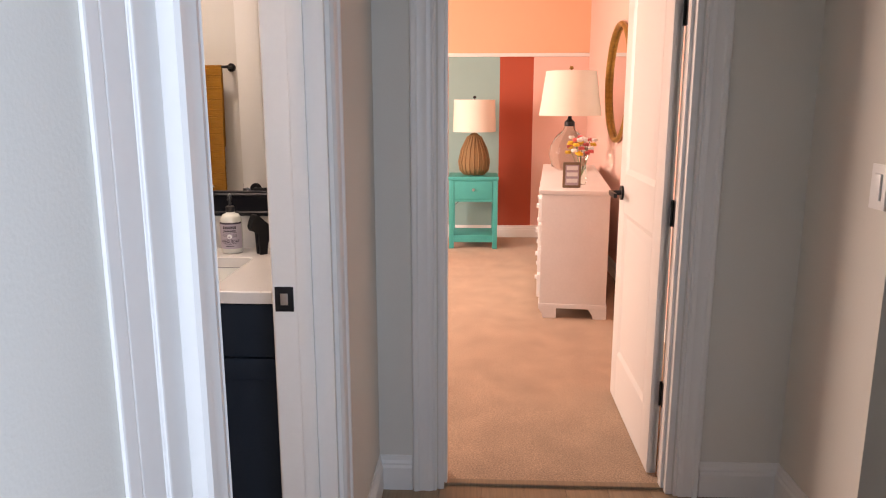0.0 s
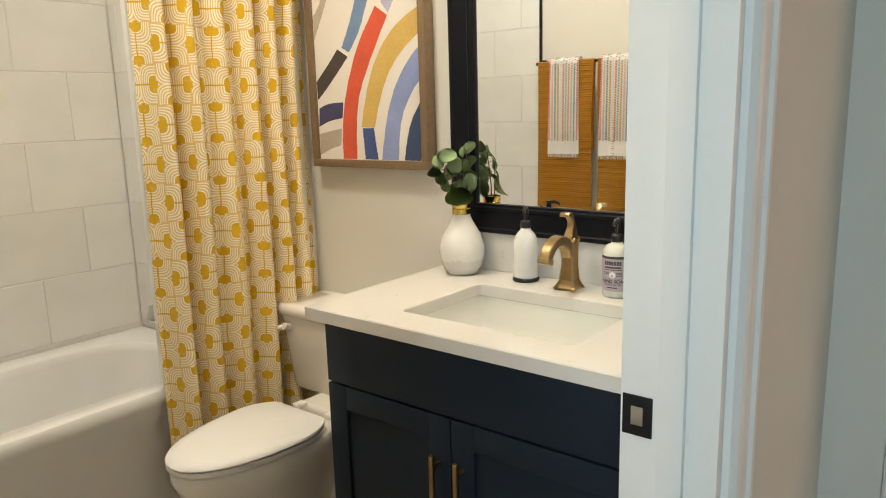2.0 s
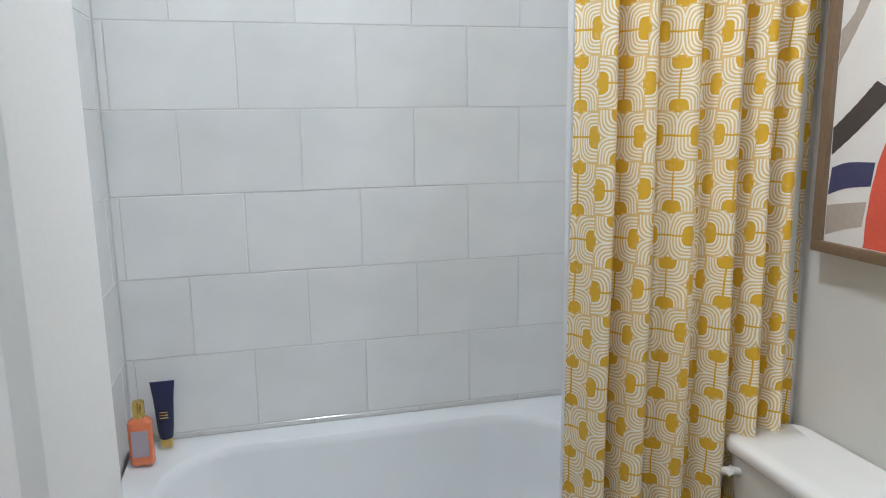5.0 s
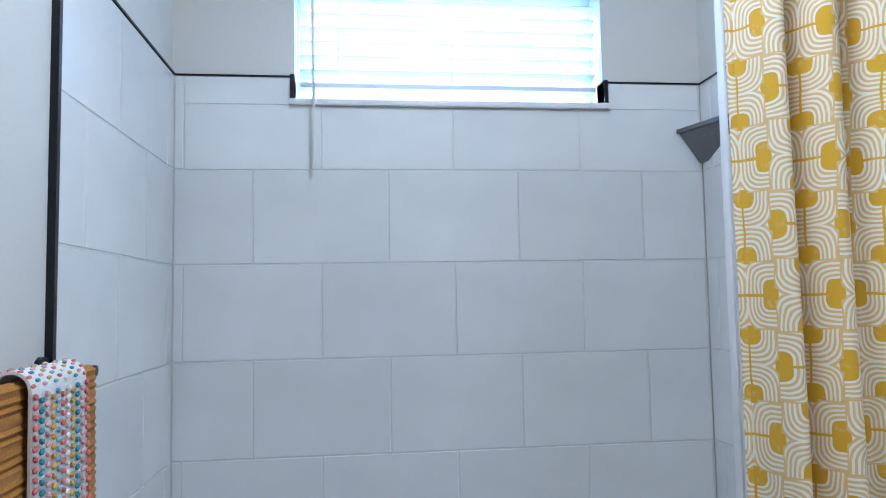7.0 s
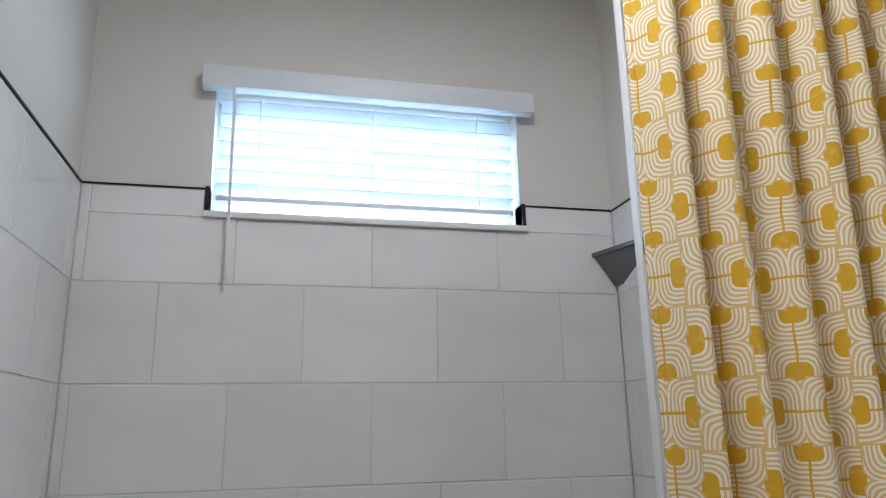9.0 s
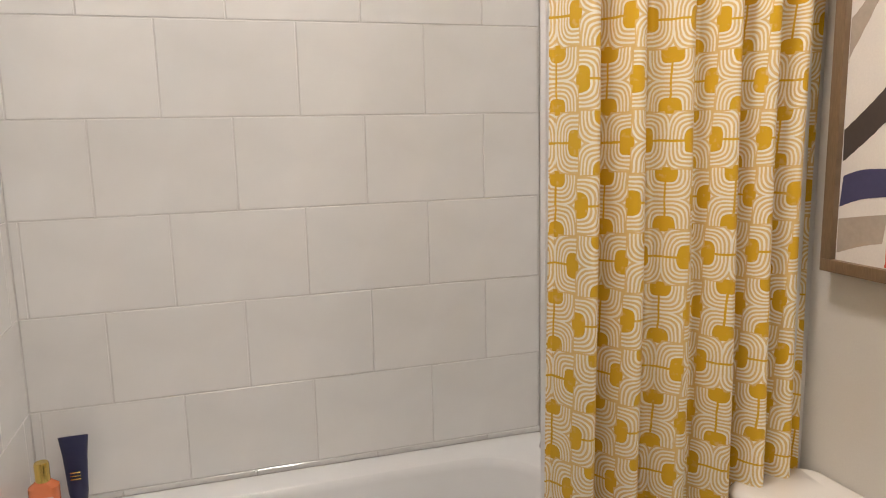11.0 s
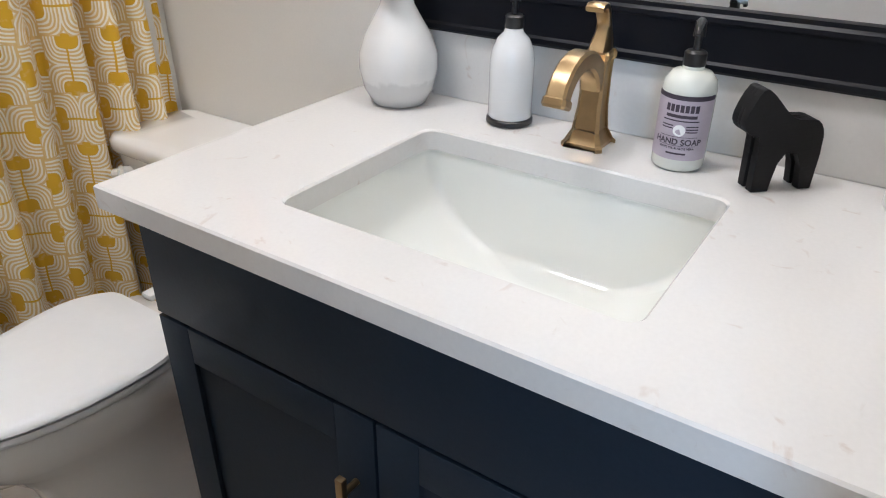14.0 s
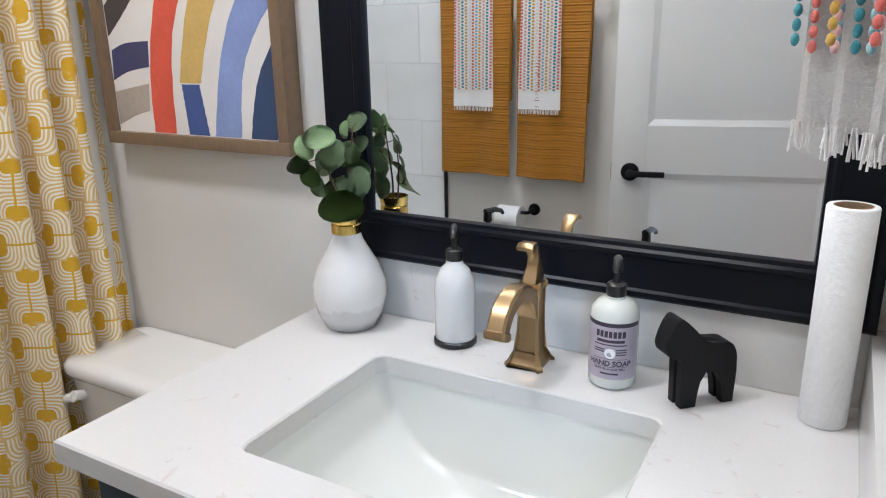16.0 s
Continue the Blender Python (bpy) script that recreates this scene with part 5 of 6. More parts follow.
def drape(y0, y1, drop_front, drop_back, off, thick, seed, wave, rib=0.0):
    """A folded cloth over the bar."""
    bm = bmesh.new()
    ny = 36
    prof = []
    r = 0.011 + off
    nz = 150
    for k in range(nz + 1):
        prof.append((r, -drop_front * (1 - k / nz)))
    for k in range(1, 10):
        a = math.pi * k / 10
        prof.append((r * math.cos(a), r * math.sin(a)))
    for k in range(15):
        prof.append((-r, -drop_back * k / 14))
    rows = []
    for dx, dz in prof:
        row = []
        for i in range(ny + 1):
            u = i / ny
            hang = min(1.0, max(0.0, -dz / 0.3))
            w = wave * hang * math.sin(u * 9 + seed) * (1 if dx > 0 else 0.2) + rib * math.sin(dz * 520) * (1 if dx > 0 else 0)
            row.append(bm.verts.new((BARX + dx + w + 0.006 * hang * (1 if dx > 0 else 0), y0 + (y1 - y0) * u + 0.006 * math.sin(dz * 6 + seed) * (u - 0.5), BARZ + dz)))
        rows.append(row)
    for a, b in zip(rows, rows[1:]):
        for i in range(ny):
            bm.faces.new((a[i], a[i + 1], b[i + 1], b[i]))
    bmesh.ops.recalc_face_normals(bm, faces=bm.faces)
    bmesh.ops.solidify(bm, geom=bm.faces[:], thickness=thick)
    return bm


def hand_towel(name, y0, y1, drop, label):
    t = thing(name, (BARX, (y0 + y1) / 2, BARZ), label, "towel", "striped hand towels")
    part("cloth", drape(y0, y1, drop, 0.20, 0.014, 0.004, y0, 0.004), KNIT["white"], t)
    n = 11
    order = ("coral", "teal", "pink", "ochre", "aqua", "coral", "white", "ochre", "teal", "pink", "coral")
    for q in range(n):
        y = y0 + (y1 - y0) * (q + 0.5) / n
        bm = bmesh.new()
        rows = int((drop - 0.07) / 0.0125)
        for k in range(rows):
            z = BARZ - 0.008 - k * 0.0125 - (0.006 if q % 2 else 0)
            hang = min(1.0, (BARZ - z) / 0.3)
            u = (y - y0) / (y1 - y0)
            x = BARX + 0.0245 + 0.006 * hang + 0.004 * hang * math.sin(u * 9 + y0) + 0.0035
            m = Matrix.Translation((x, y, z)) @ Matrix.Rotation(radians(24 if k % 2 else -24), 4, "X") @ Matrix.Diagonal((0.0034, 0.0066, 0.0046, 1))
            bmesh.ops.create_icosphere(bm, subdivisions=1, radius=1, matrix=m)
        for k in range(6):
            a = radians(12 + 28 * k + (14 if q % 2 else 0))
            m = Matrix.Translation((BARX + 0.0250 * math.cos(a), y, BARZ + 0.0250 * math.sin(a))) @ Matrix.Diagonal((0.0030, 0.0072, 0.0030, 1))
            bmesh.ops.create_icosphere(bm, subdivisions=1, radius=1, matrix=m)
        part("yarn_stripe", bm, KNIT[order[q]], t)
    bm = bmesh.new()
    for k in range(26):
        y = y0 + (y1 - y0) * (k + 0.5) / 26
        x = BARX + 0.033
        tube(bm, [(x, y, BARZ - drop + 0.004), (x + 0.002 * math.sin(k * 3.1), y + 0.002 * math.sin(k * 2.3), BARZ - drop - 0.018)], 0.0016, 5)
    part("fringe", bm, KNIT["white"], t, "white knotted fringe")


for y0, y1, seed in ((-1.153, -0.828, 0.4), (-1.484, -1.178, 2.2)):
    t = thing("bath_towel", (BARX, (y0 + y1) / 2, BARZ), "mustard ribbed bath towel folded over the bar", "towel", "mustard bath towels")
    part("cloth", drape(y0, y1, 0.765, 0.45, 0.0, 0.009, seed, 0.013, 0.0019), M_BATHTOWEL, t)
hand_towel("hand_towel", -1.079, -0.901, 0.475, "white hand towel with multicoloured stitched stripes and fringe")
hand_towel("hand_towel", -1.372, -1.199, 0.48, "white hand towel with multicoloured stitched stripes and fringe")

tp = thing("paper_holder", (XL, -1.17, 0.655), "matte black toilet paper holder with a white roll", "holder")
part("rosette", disc_y(bmesh.new(), XL, -1.235, 0.655, 0.026, 0.008, (1, 0, 0)), M_BLACK, tp)
part("arm", tube(bmesh.new(), [(XL, -1.235, 0.655), (XL + 0.07, -1.235, 0.655), (XL + 0.08, -1.225, 0.655), (XL + 0.08, -1.085, 0.655)], 0.008, 12), M_BLACK, tp)
rl = tube(bmesh.new(), [(XL + 0.08, -1.205, 0.627), (XL + 0.08, -1.100, 0.627)], 0.052, 32)
part("paper", rl, M_PAPER, tp, "white toilet paper roll")

# towel ring beside the mirror
RX, RY = -0.318, YI + 0.082
ring = thing("towel_ring", (RX, YI, 1.62), "matte black towel ring on the entry wall", "towel ring")
part("rosette", disc_y(bmesh.new(), RX, YI, 1.82, 0.024, 0.008, (0, 1, 0)), M_BLACK, ring)
part("post", tube(bmesh.new(), [(RX, YI, 1.82), (RX, RY, 1.82)], 0.008, 12), M_BLACK, ring)
part("ring", tube(bmesh.new(), [(RX + 0.08 * math.cos(a), RY, 1.745 + 0.075 * math.sin(a)) for a in [2 * math.pi * k / 30 for k in range(31)]], 0.0045, 8), M_BLACK, ring)


def ring_towel():
    t = thing("ring_towel", (RX, YI + 0.05, 1.57), "white fringed towel with knitted coral and teal dots on the ring", "towel")
    bm = bmesh.new()
    zt, zb, n, m = 1.700, 1.290, 24, 24
    rows = []
    for k in range(m + 1):
        f = k / m
        half = 0.045 + 0.043 * min(1, f * 2.0)
        rows.append([bm.verts.new((RX + half * (2 * i / n - 1), RY + 0.010 * math.sin(i * 0.9) * (0.5 + f) - 0.01 * f, zt + (zb - zt) * f)) for i in range(n + 1)])
    for a, b in zip(rows, rows[1:]):
        for i in range(n):
            bm.faces.new((a[i], a[i + 1], b[i + 1], b[i]))
    bmesh.ops.solidify(bm, geom=bm.faces[:], thickness=0.016)
    part("cloth", bm, KNIT["white"], t)
    order = ("coral", "pink", "teal", "ochre", "coral", "aqua", "pink", "teal", "ochre", "pink", "aqua", "coral", "teal")
    for q in range(13):
        bm = bmesh.new()
        for k in range(24):
            f = 0.06 + (k + 0.5 * (q % 2)) / 31.0
            half = 0.045 + 0.043 * min(1, f * 2.0)
            i = n * (q + 0.5) / 13
            y = RY + 0.010 * math.sin(i * 0.9) * (0.5 + f) - 0.01 * f
            for s in (1, -1):
                mm = Matrix.Translation((RX + half * (2 * i / n - 1), y + (0.011 if s > 0 else -0.011), zt + (zb - zt) * f)) @ Matrix.Diagonal((0.0052, 0.0036, 0.0062, 1))
                bmesh.ops.create_icosphere(bm, subdivisions=2, radius=1, matrix=mm)
        part("yarn_stripe", bm, KNIT[order[q]], t)
    bm = bmesh.new()
    for k in range(110):
        x = RX - 0.088 + 0.176 * (k + 0.5) / 110
        y = RY - 0.01 + 0.010 * math.sin((k + 0.5) / 110 * 24 * 0.9) * 1.4 + 0.005 * math.sin(k * 5)
        tube(bm, [(x, y, zb + 0.006), (x + 0.003 * math.sin(k * 2.7), y + 0.003 * math.sin(k * 1.9), zb - 0.020 - 0.005 * math.sin(k * 7))], 0.0012, 5)
    part("fringe", bm, KNIT["white"], t, "white cut fringe")
    about = Matrix.Translation((RX, RY, 0))
    t.matrix_basis = about @ Matrix.Rotation(radians(36), 4, "Z") @ about.inverted() @ t.matrix_basis


ring_towel()

# ---- doors ----
def panel_door(name, hinge, angle, width, label, lever_sides, handle_z=0.93):
    """A two-panel door; local x runs from the hinge, y across its thickness."""
    m = Matrix.Translation(hinge) @ Matrix.Rotation(radians(angle), 4, "Z")
    t = thing(name, hinge, label, "door", kind="structure")
    th, H = 0.035, 2.03

    def lp(nm, bm, material, parent, lab="", smooth=30):
        bm.transform(m)
        return part(nm, bm, material, parent, lab, smooth)

    lp("slab", boxed(0.0, width, 0.008, th - 0.008, 0.012, H), M_DOOR, t)
    st, rails = 0.118, ((0.012, 0.24), (0.90, 1.07), (1.90, H))
    for x0, x1 in ((0, st), (width - st, width)):
        lp("stile", boxed(x0, x1, 0, th, 0.012, H, bevel=0.0012), M_DOOR, t)
    for z0, z1 in rails:
        lp("rail", boxed(st, width - st, 0, th, z0, z1), M_DOOR, t)
    for z0, z1 in ((0.24, 0.90), (1.07, 1.90)):
        for face, s in ((0.0, 1), (th, -1)):
            def loop(inset, depth):
                return [(x, face + s * depth, z) for x, z in ((st + inset, z0 + inset), (width - st - inset, z0 + inset), (width - st - inset, z1 - inset), (st + inset, z1 - inset))]
            bm = loft(bmesh.new(), [loop(0, 0), loop(0.006, 0.002), loop(0.022, 0.0075), loop(0.034, 0.0078), loop(0.062, 0.002), loop(0.066, 0.0016)], False, True)
            lp("raised_panel", bm, M_DOOR, t, smooth=15)
    hx = width - 0.066
    for s in lever_sides:
        y = 0.0 if s < 0 else th
        bm = disc_y(bmesh.new(), hx, y, handle_z, 0.032, s * 0.009, (0, 1, 0), 32)
        tube(bm, [(hx, y + s * 0.008, handle_z), (hx, y + s * 0.052, handle_z)], [0.011, 0.010], 16)
        box(bm, hx - 0.118, hx + 0.012, min(y + s * 0.046, y + s * 0.060), max(y + s * 0.046, y + s * 0.060), handle_z - 0.010, handle_z + 0.010, 0.003)
        lp("door_handle", bm, M_BLACK, t, "matte black lever handle")
    lp("latch_plate", boxed(width - 0.0005, width + 0.0015, 0.006, th - 0.006, handle_z - 0.03, handle_z + 0.03), M_BLACK, t, "black latch plate")
    return t


panel_door("door_1", (-1.632, YI + 0.006, 0), 75.5, 0.835, "white two-panel bathroom door standing open", (-1, 1), 0.905)
panel_door("door_2", (BX + 0.128, BY0 + 0.020, 0), -0.6, 0.775, "white two-panel bedroom door open against the wall", (-1, 1), 0.98)

switch = thing("light_switch", (-0.456, HS, 1.15), "white rocker light switch plate on the hall wall", "switch")
part("plate", boxed(-0.493, -0.419, HS, HS + 0.006, 1.09, 1.21, bevel=0.002), M_WHITEP, switch)
part("rocker", boxed(-0.473, -0.439, HS + 0.005, HS + 0.012, 1.115, 1.185, bevel=0.003), M_WHITEP, switch)

# ---- bedroom things ----
ns = thing("nightstand", (4.54, -2.92, 0), "turquoise lacquered nightstand with one drawer", "nightstand")
x0, x1, y0, y1, zt = 4.32, 4.76, -3.15, -2.69, 0.697
part("top", boxed(x0 - 0.008, x1, y0 - 0.008, y1 + 0.008, zt - 0.03, zt, bevel=0.003), M_TEAL, ns)
for x in (x0, x1 - 0.045):
    for y in (y0, y1 - 0.045):
        part("leg", boxed(x, x + 0.045, y, y + 0.045, 0.006, zt - 0.03, bevel=0.003), M_TEAL, ns)
part("drawer_box", boxed(x0 + 0.006, x1 - 0.01, y0 + 0.046, y1 - 0.046, 0.46, zt - 0.031), M_TEAL, ns)
drw = part("drawer_front", boxed(x0 - 0.004, x0 + 0.014, y0 + 0.055, y1 - 0.055, 0.485, zt - 0.045, bevel=0.003), M_TEAL, ns)
part("knob", disc_y(bmesh.new(), x0 - 0.003, -2.92, 0.575, 0.014, 0.016, (-1, 0, 0), 16), M_CHROME, drw, "small silver knob")
part("shelf", boxed(x0 + 0.006, x1 - 0.01, y0 + 0.02, y1 - 0.02, 0.10, 0.135, bevel=0.002), M_TEAL, ns)
part("low_rail", boxed(x0 + 0.004, x0 + 0.024, y0 + 0.046, y1 - 0.046, 0.07, 0.10), M_TEAL, ns)

lamp = thing("table_lamp", (4.53, -2.925, 0.697), "woven wicker table lamp with a white drum shade", "lamp", "bedroom lamps")
part("base", lathe(bmesh.new(), 4.53, -2.925, [(0.095, 0.701), (0.135, 0.744), (0.148, 0.824), (0.122, 0.944), (0.062, 1.066), (0.026, 1.096)], 32), M_WICKER, lamp, "woven wicker base", 60)
for k in range(20):
    a = 2 * math.pi * k / 20
    part("wicker_rib", tube(bmesh.new(), [(4.53 + (r + 0.003) * math.cos(a), -2.925 + (r + 0.003) * math.sin(a), z) for r, z in ((0.095, 0.704), (0.135, 0.744), (0.148, 0.824), (0.122, 0.944), (0.062, 1.066))], 0.006, 6), M_WICKER, lamp)
part("shade", lathe(bmesh.new(), 4.53, -2.925, [(0.205, 1.111), (0.195, 1.411), (0.192, 1.411), (0.202, 1.111)], 40, False, False), M_SHADE, lamp, "white linen drum shade")
part("finial", lathe(bmesh.new(), 4.53, -2.925, [(0.004, 1.096), (0.004, 1.421), (0.016, 1.426), (0.016, 1.441), (0.005, 1.448)], 16), M_BLACK, lamp)

dresser = thing("dresser", (3.09, -3.56, 0), "white painted dresser with carved drawer fronts and bracket feet", "dresser")
x0, x1, y0, y1, zt = 2.085, 4.115, -3.790, -3.347, 0.838
part("body", boxed(x0 + 0.01, x1 - 0.01, y0 + 0.01, y1 - 0.01, 0.09, zt - 0.028, bevel=0.003), M_DRESSER, dresser)
part("top", boxed(x0, x1, y0, y1 + 0.008, zt - 0.028, zt, bevel=0.006), M_DRESSER, dresser)
part("plinth", boxed(x0 + 0.004, x1 - 0.004, y0 + 0.004, y1 - 0.004, 0.07, 0.10, bevel=0.004), M_DRESSER, dresser)
for xa in (x0 + 0.004, x1 - 0.10):
    for ya in (y0 + 0.004, y1 - 0.12):
        bm = bmesh.new()
        loft(bm, [[(xa, ya, z), (xa + 0.096, ya, z), (xa + 0.096, ya + w, z), (xa, ya + w, z)] for z, w in ((0.006, 0.085), (0.03, 0.09), (0.07, 0.116))])
        part("bracket_foot", bm, M_DRESSER, dresser)
for r in range(4):
    for c in range(2):
        xa, za = x0 + 0.05 + c * 0.97, 0.13 + r * 0.165
        d = part("drawer_front", boxed(xa, xa + 0.94, y1 - 0.012, y1 + 0.010, za, za + 0.150, bevel=0.006), M_DRESSER, dresser)
        for k in (0.25, 0.69):
            part("drawer_knob", disc_y(bmesh.new(), xa + k, y1 + 0.008, za + 0.075, 0.015, 0.020, (0, 1, 0), 14), M_DRESSER, d)

corner = Matrix.Translation((x0, y1, 0))
dresser.matrix_basis = corner @ Matrix.Rotation(radians(-6), 4, "Z") @ corner.inverted() @ dresser.matrix_basis

l2 = thing("table_lamp", (3.52, -3.70, zt), "smoked glass jug lamp with a white tapered shade", "lamp", "bedroom lamps")
part("jug", lathe(bmesh.new(), 3.52, -3.70, [(0.09, zt + 0.001), (0.135, zt + 0.03), (0.160, zt + 0.12), (0.150, zt + 0.20), (0.105, zt + 0.275), (0.050, zt + 0.325), (0.042, zt + 0.36)], 36), M_LAMPGLASS, l2, "smoked green glass jug", 60)
part("collar", lathe(bmesh.new(), 3.52, -3.70, [(0.042, zt + 0.355), (0.042, zt + 0.39), (0.02, zt + 0.41), (0.008, zt + 0.46)], 24), M_BLACK, l2)
part("shade", lathe(bmesh.new(), 3.52, -3.70, [(0.250, zt + 0.440), (0.200, zt + 0.790), (0.197, zt + 0.790), (0.247, zt + 0.440)], 40, False, False), M_SHADE, l2, "white tapered linen shade")
part("finial", lathe(bmesh.new(), 3.52, -3.70, [(0.004, zt + 0.42), (0.004, zt + 0.80), (0.018, zt + 0.81), (0.012, zt + 0.83)], 16), M_MIRRORGOLD, l2)

photo = thing("photo_frame", (2.2350, -3.5550, zt), "small brown framed card standing on the dresser", "picture frame")
part("frame", boxed(2.2150, 2.2350, -3.6150, -3.5000, zt + 0.001, zt + 0.165, bevel=0.004), M_PFRAME, photo)
part("card", boxed(2.2125, 2.2155, -3.6000, -3.5150, zt + 0.018, zt + 0.148), M_LABEL, photo, "grey card")
for k in range(3):
    part("print_bar", boxed(2.2105, 2.2130, -3.5930, -3.5220, zt + 0.035 + 0.04 * k, zt + 0.06 + 0.04 * k), M_WHITEP, photo)
fv = thing("flower_vase", (2.435, -3.645, zt), "clear glass vase with white, red and yellow flowers", "vase")
part("glass", lathe(bmesh.new(), 2.435, -3.645, [(0.035, zt + 0.001), (0.040, zt + 0.02), (0.035, zt + 0.12), (0.028, zt + 0.16), (0.032, zt + 0.18)], 24), M_VASEGLASS, fv, "clear glass", 60)
rng = random.Random(3)
for k in range(30):
    c = Vector((2.435 + rng.uniform(-0.07, 0.07), -3.64 + rng.uniform(-0.09, 0.08), zt + 0.20 + rng.uniform(0, 0.11)))
    bm = bmesh.new()
    for q in range(6):
        a = 2 * math.pi * q / 6
        bmesh.ops.create_icosphere(bm, subdivisions=1, radius=1, matrix=Matrix.Translation(c + Vector((0.011 * math.cos(a), 0.011 * math.sin(a), 0.004 * (q % 2)))) @ Matrix.Diagonal((0.014, 0.012, 0.011, 1)))
    part("blossom", bm, (M_FLOWER, M_FLOWER_Y, M_WHITEP)[k % 3], fv)
    if k % 3 == 0:
        part("flower_stem", tube(bmesh.new(), [(2.435, -3.645, zt + 0.05), c], 0.002, 5), M_LEAF, fv)

rm = thing("round_mirror", (3.33, BED_S, 1.53), "round gilt framed mirror on the pink wall", "mirror")
part("frame", tube(bmesh.new(), [(3.33 + 0.44 * math.cos(a), BED_S + 0.022, 1.53 + 0.44 * math.sin(a)) for a in [2 * math.pi * k / 60 for k in range(61)]], 0.022, 10, False), M_MIRRORGOLD, rm)
part("glass", disc_y(bmesh.new(), 3.33, BED_S + 0.004, 1.53, 0.435, 0.006, (0, 1, 0), 60), M_MIRROR, rm)
outlet = thing("wall_outlet", (BED_E, -2.575, 0.45), "white wall outlet by the nightstand", "outlet")
part("plate", boxed(BED_E - 0.011, BED_E - 0.004, -2.610, -2.540, 0.40, 0.52, bevel=0.002), M_WHITEP, outlet)
part("cord", tube(bmesh.new(), [(BED_E - 0.02, -2.575, 0.44), (BED_E - 0.04, -2.610, 0.36), (BED_E - 0.03, -2.710, 0.33), (BED_E - 0.04, -2.810, 0.42)], 0.004, 6), M_BLACK, outlet, "black cord")

# ---- pieces: wall tiles and floor tiles ----
TILE_CACHE = {}


def tile_mesh(name, w, h, d, material):
    key = (name, round(w, 4), round(h, 4))
    if key not in TILE_CACHE:
        bm = bmesh.new()
        e = 0.0014
        loft(bm, [[(a * (w / 2 - i), y, b * (h / 2 - i)) for a, b in ((-1, -1), (1, -1), (1, 1), (-1, 1))] for y, i in ((d, 0), (e, 0), (0, e))], False, True)
        TILE_CACHE[key] = solid(name, bm, material)
    return TILE_CACHE[key]


GAP = 0.0032
rng = random.Random(11)


def tile_field(wall, place, u0, u1, first, z_cut=None):
    """Running-bond tile courses from the top edge down; place(u, z) gives the matrix of a tile's centre."""
    for n in range(8):
        z1 = TILE_T - n * PH
        z0 = max(z1 - PH, 0.49)
        if z1 - z0 < 0.02:
            continue
        edges = [u0]
        u = first + (0 if n % 2 == 0 else -PW / 2)
        while u < u1 - 0.004:
            if u > u0 + 0.004:
                edges.append(u)
            u += PW
        edges.append(u1)
        for a, b in zip(edges, edges[1:]):
            spans = [(a, b, z0, z1)]
            if z_cut and z1 > z_cut[2] and b > z_cut[0] and a < z_cut[1]:
                spans = []
                if z_cut[2] - z0 > 0.01:
                    spans.append((a, b, z0, z_cut[2] - 0.014))
                if z_cut[0] - 0.011 - a > 0.01:
                    spans.append((a, z_cut[0] - 0.011, z_cut[2] - 0.014, z1))
                if b - z_cut[1] - 0.011 > 0.01:
                    spans.append((z_cut[1] + 0.011, b, z_cut[2] - 0.014, z1))
            for a2, b2, c0, c1 in spans:
                if b2 - a2 < 0.005:
                    continue
                whole = (a2, b2) == (a, b) and len(spans) > 1
                ob = new("tile", tile_mesh("tile", b2 - a2 - GAP, c1 - c0 - (0.0 if whole else GAP), 0.010, M_TILE))
                ob.parent = wall
                ob.matrix_basis = place((a2 + b2) / 2, (c0 + c1) / 2) @ Euler((rng.uniform(-0.0012, 0.0012), 0, rng.uniform(-0.0012, 0.0012))).to_matrix().to_4x4()


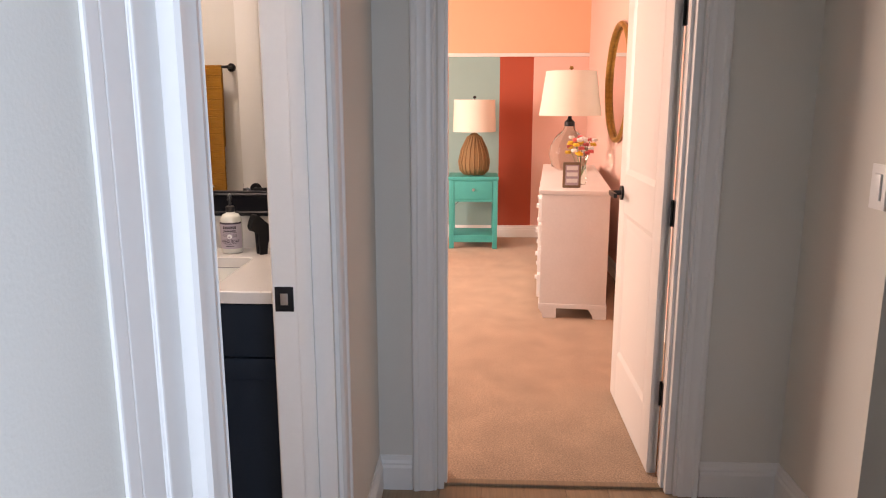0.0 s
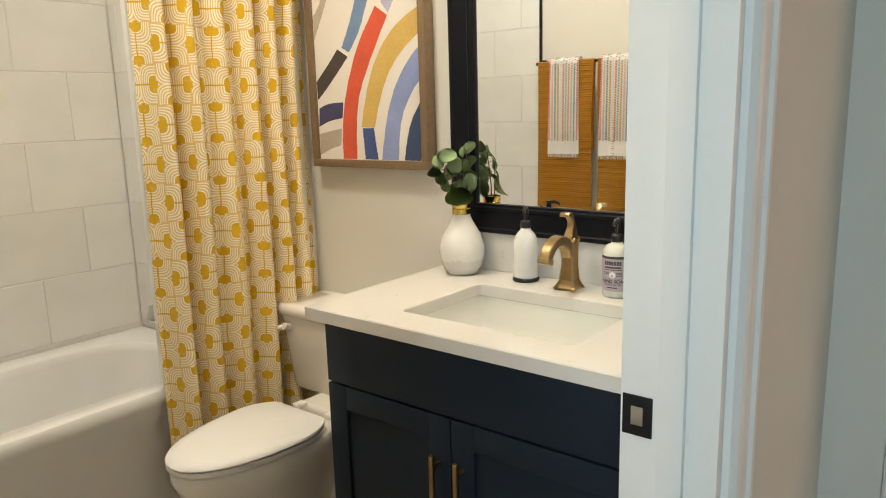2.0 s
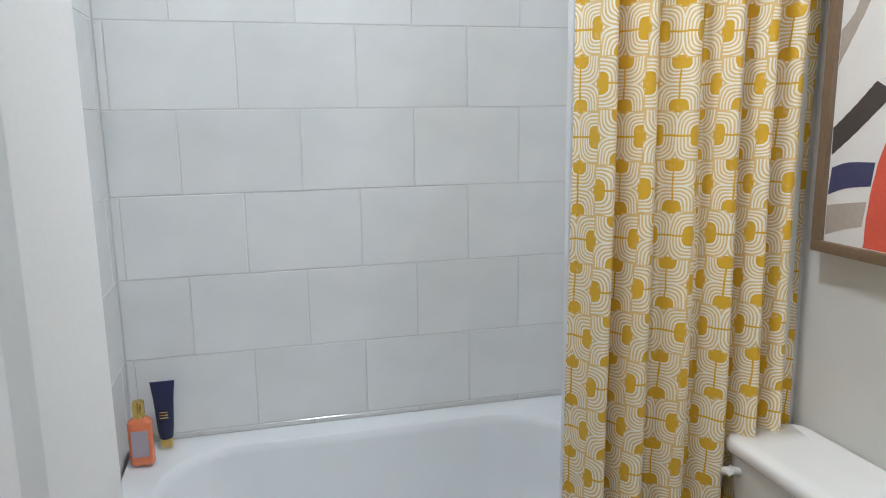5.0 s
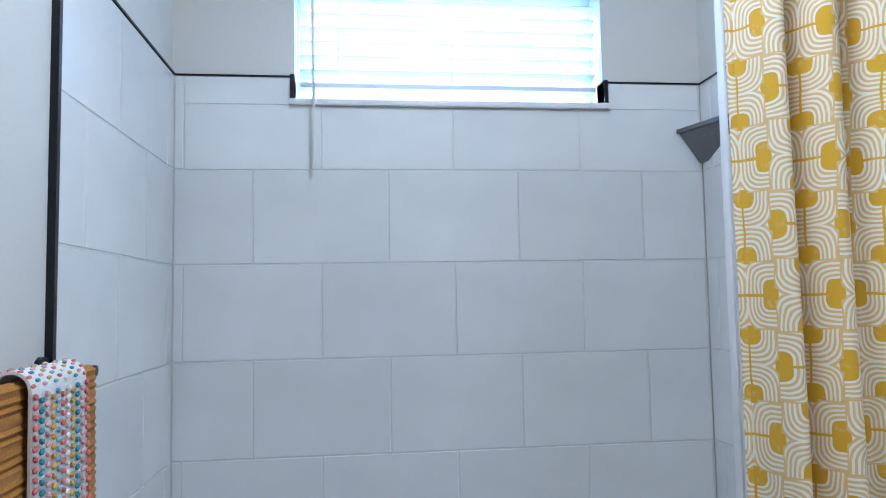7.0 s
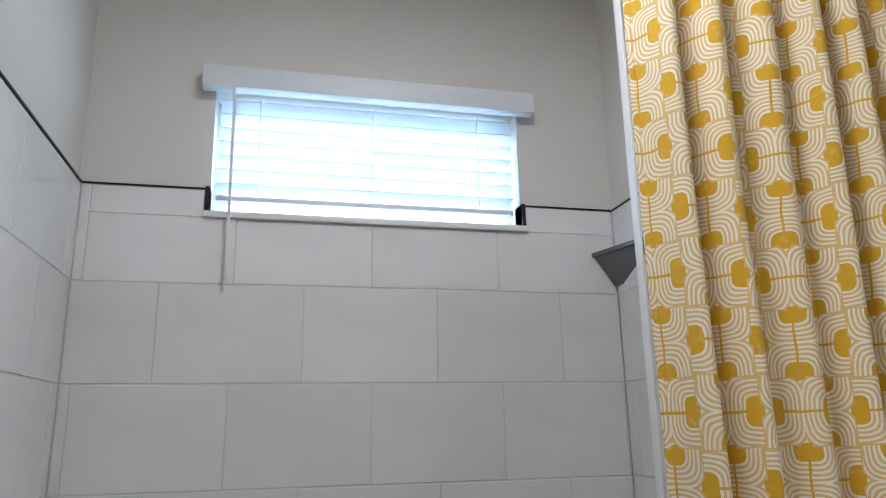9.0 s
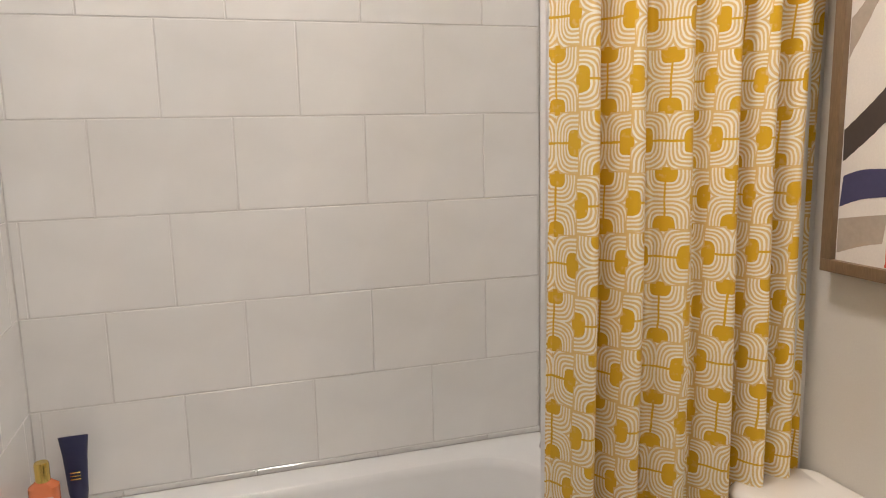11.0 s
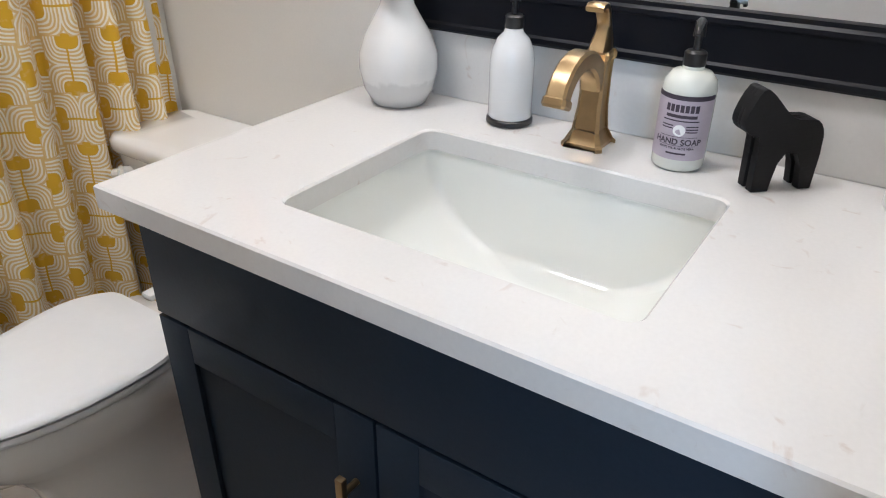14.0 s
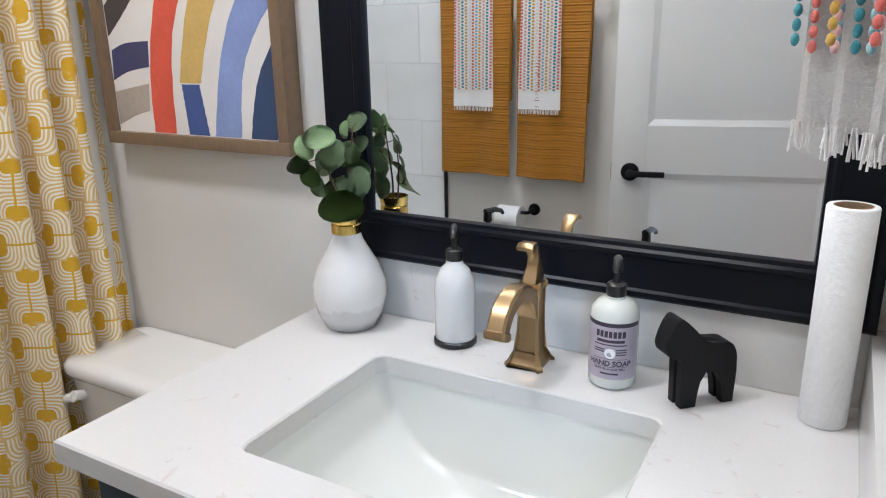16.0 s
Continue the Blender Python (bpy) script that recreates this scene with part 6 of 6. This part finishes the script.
grout = part("grout_bed", wall_bm("y", 0.0020, 0.012, XL + 0.008, TILE_R, 0.49, TILE_T, [(WIN[0], WIN[1], WIN[2], TILE_T)]), M_GROUT, wall_n, "", None)
part("grout_bed", boxed(XL, XL + 0.008, -0.718, 0.002, 0.49, TILE_T), M_GROUT, wall_w, "", None)
part("grout_bed", boxed(TILE_R + 0.002, TILE_R + 0.008, -0.79, 0.003, 0.49, TILE_T), M_GROUT, chase, "", None)
first_u = -0.250 - 4 * PW
tile_field(wall_n, lambda u, z: Matrix.Translation((u, 0.0, z)), XL + 0.010, TILE_R, first_u, (WIN[0], WIN[1], WIN[2]))
tile_field(wall_w, lambda u, z: Matrix.Translation((XL + 0.010, u, z)) @ Matrix.Rotation(radians(90), 4, "Z"), -0.718, 0.0, -0.06 - 3 * PW)
tile_field(chase, lambda u, z: Matrix.Translation((TILE_R, u, z)) @ Matrix.Rotation(radians(-90), 4, "Z"), -0.79, 0.0, -0.06 - 3 * PW)

# the alcove's walls, fittings and bottles move back together
for ob in scene.objects:
    if ob.parent is None and ob.name.split(".")[0] in ("wall_north", "wall_west", "wall_chase", "trim_tile_edge", "window_1", "window_blind", "bathtub", "tub_spout", "corner_shelf", "wash_bottle", "lotion_tube"):
        ob.location.y += ALCOVE_Y

S = 0.118
HEXBM = bmesh.new()
loft(HEXBM, [[((S - 0.0025 - i) * math.cos(radians(30 + 60 * k)), (S - 0.0025 - i) * math.sin(radians(30 + 60 * k)), z) for k in range(6)] for z, i in ((-0.006, 0), (-0.001, 0), (0.0, 0.0012))], False, True)
HEX = solid("floor_tile", HEXBM, M_HEX)
AX, AY = -0.889, -0.884 - S
for j in range(-10, 4):
    for i in range(-6, 7):
        x, y = AX + math.sqrt(3) * S * (i + 0.5 * (j % 2)), AY + 1.5 * S * j
        if XL - 0.06 < x < XW + 0.06 and YI - 0.03 < y < -0.62:
            ob = new("hex_tile", HEX)
            ob.parent = floor_bath
            ob.location = (x, y, 0)
for i in range(10):
    y0 = -2.51 - (i + 1) * 0.152
    shift = 0.4 if i % 2 else 0.0
    for k in range(3):
        x_hi = 0.01 if k == 0 else 0.01 - k * 1.22 - shift
        x_lo = 0.01 - (k + 1) * 1.22 - shift
        ob = new("plank", solid("plank", boxed(x_lo + 0.002, x_hi - 0.002, y0 + 0.001, y0 + 0.151, -0.004, 0.0, bevel=0.0008, seg=1), M_WOODFLOOR))
        ob.parent = floor_hall
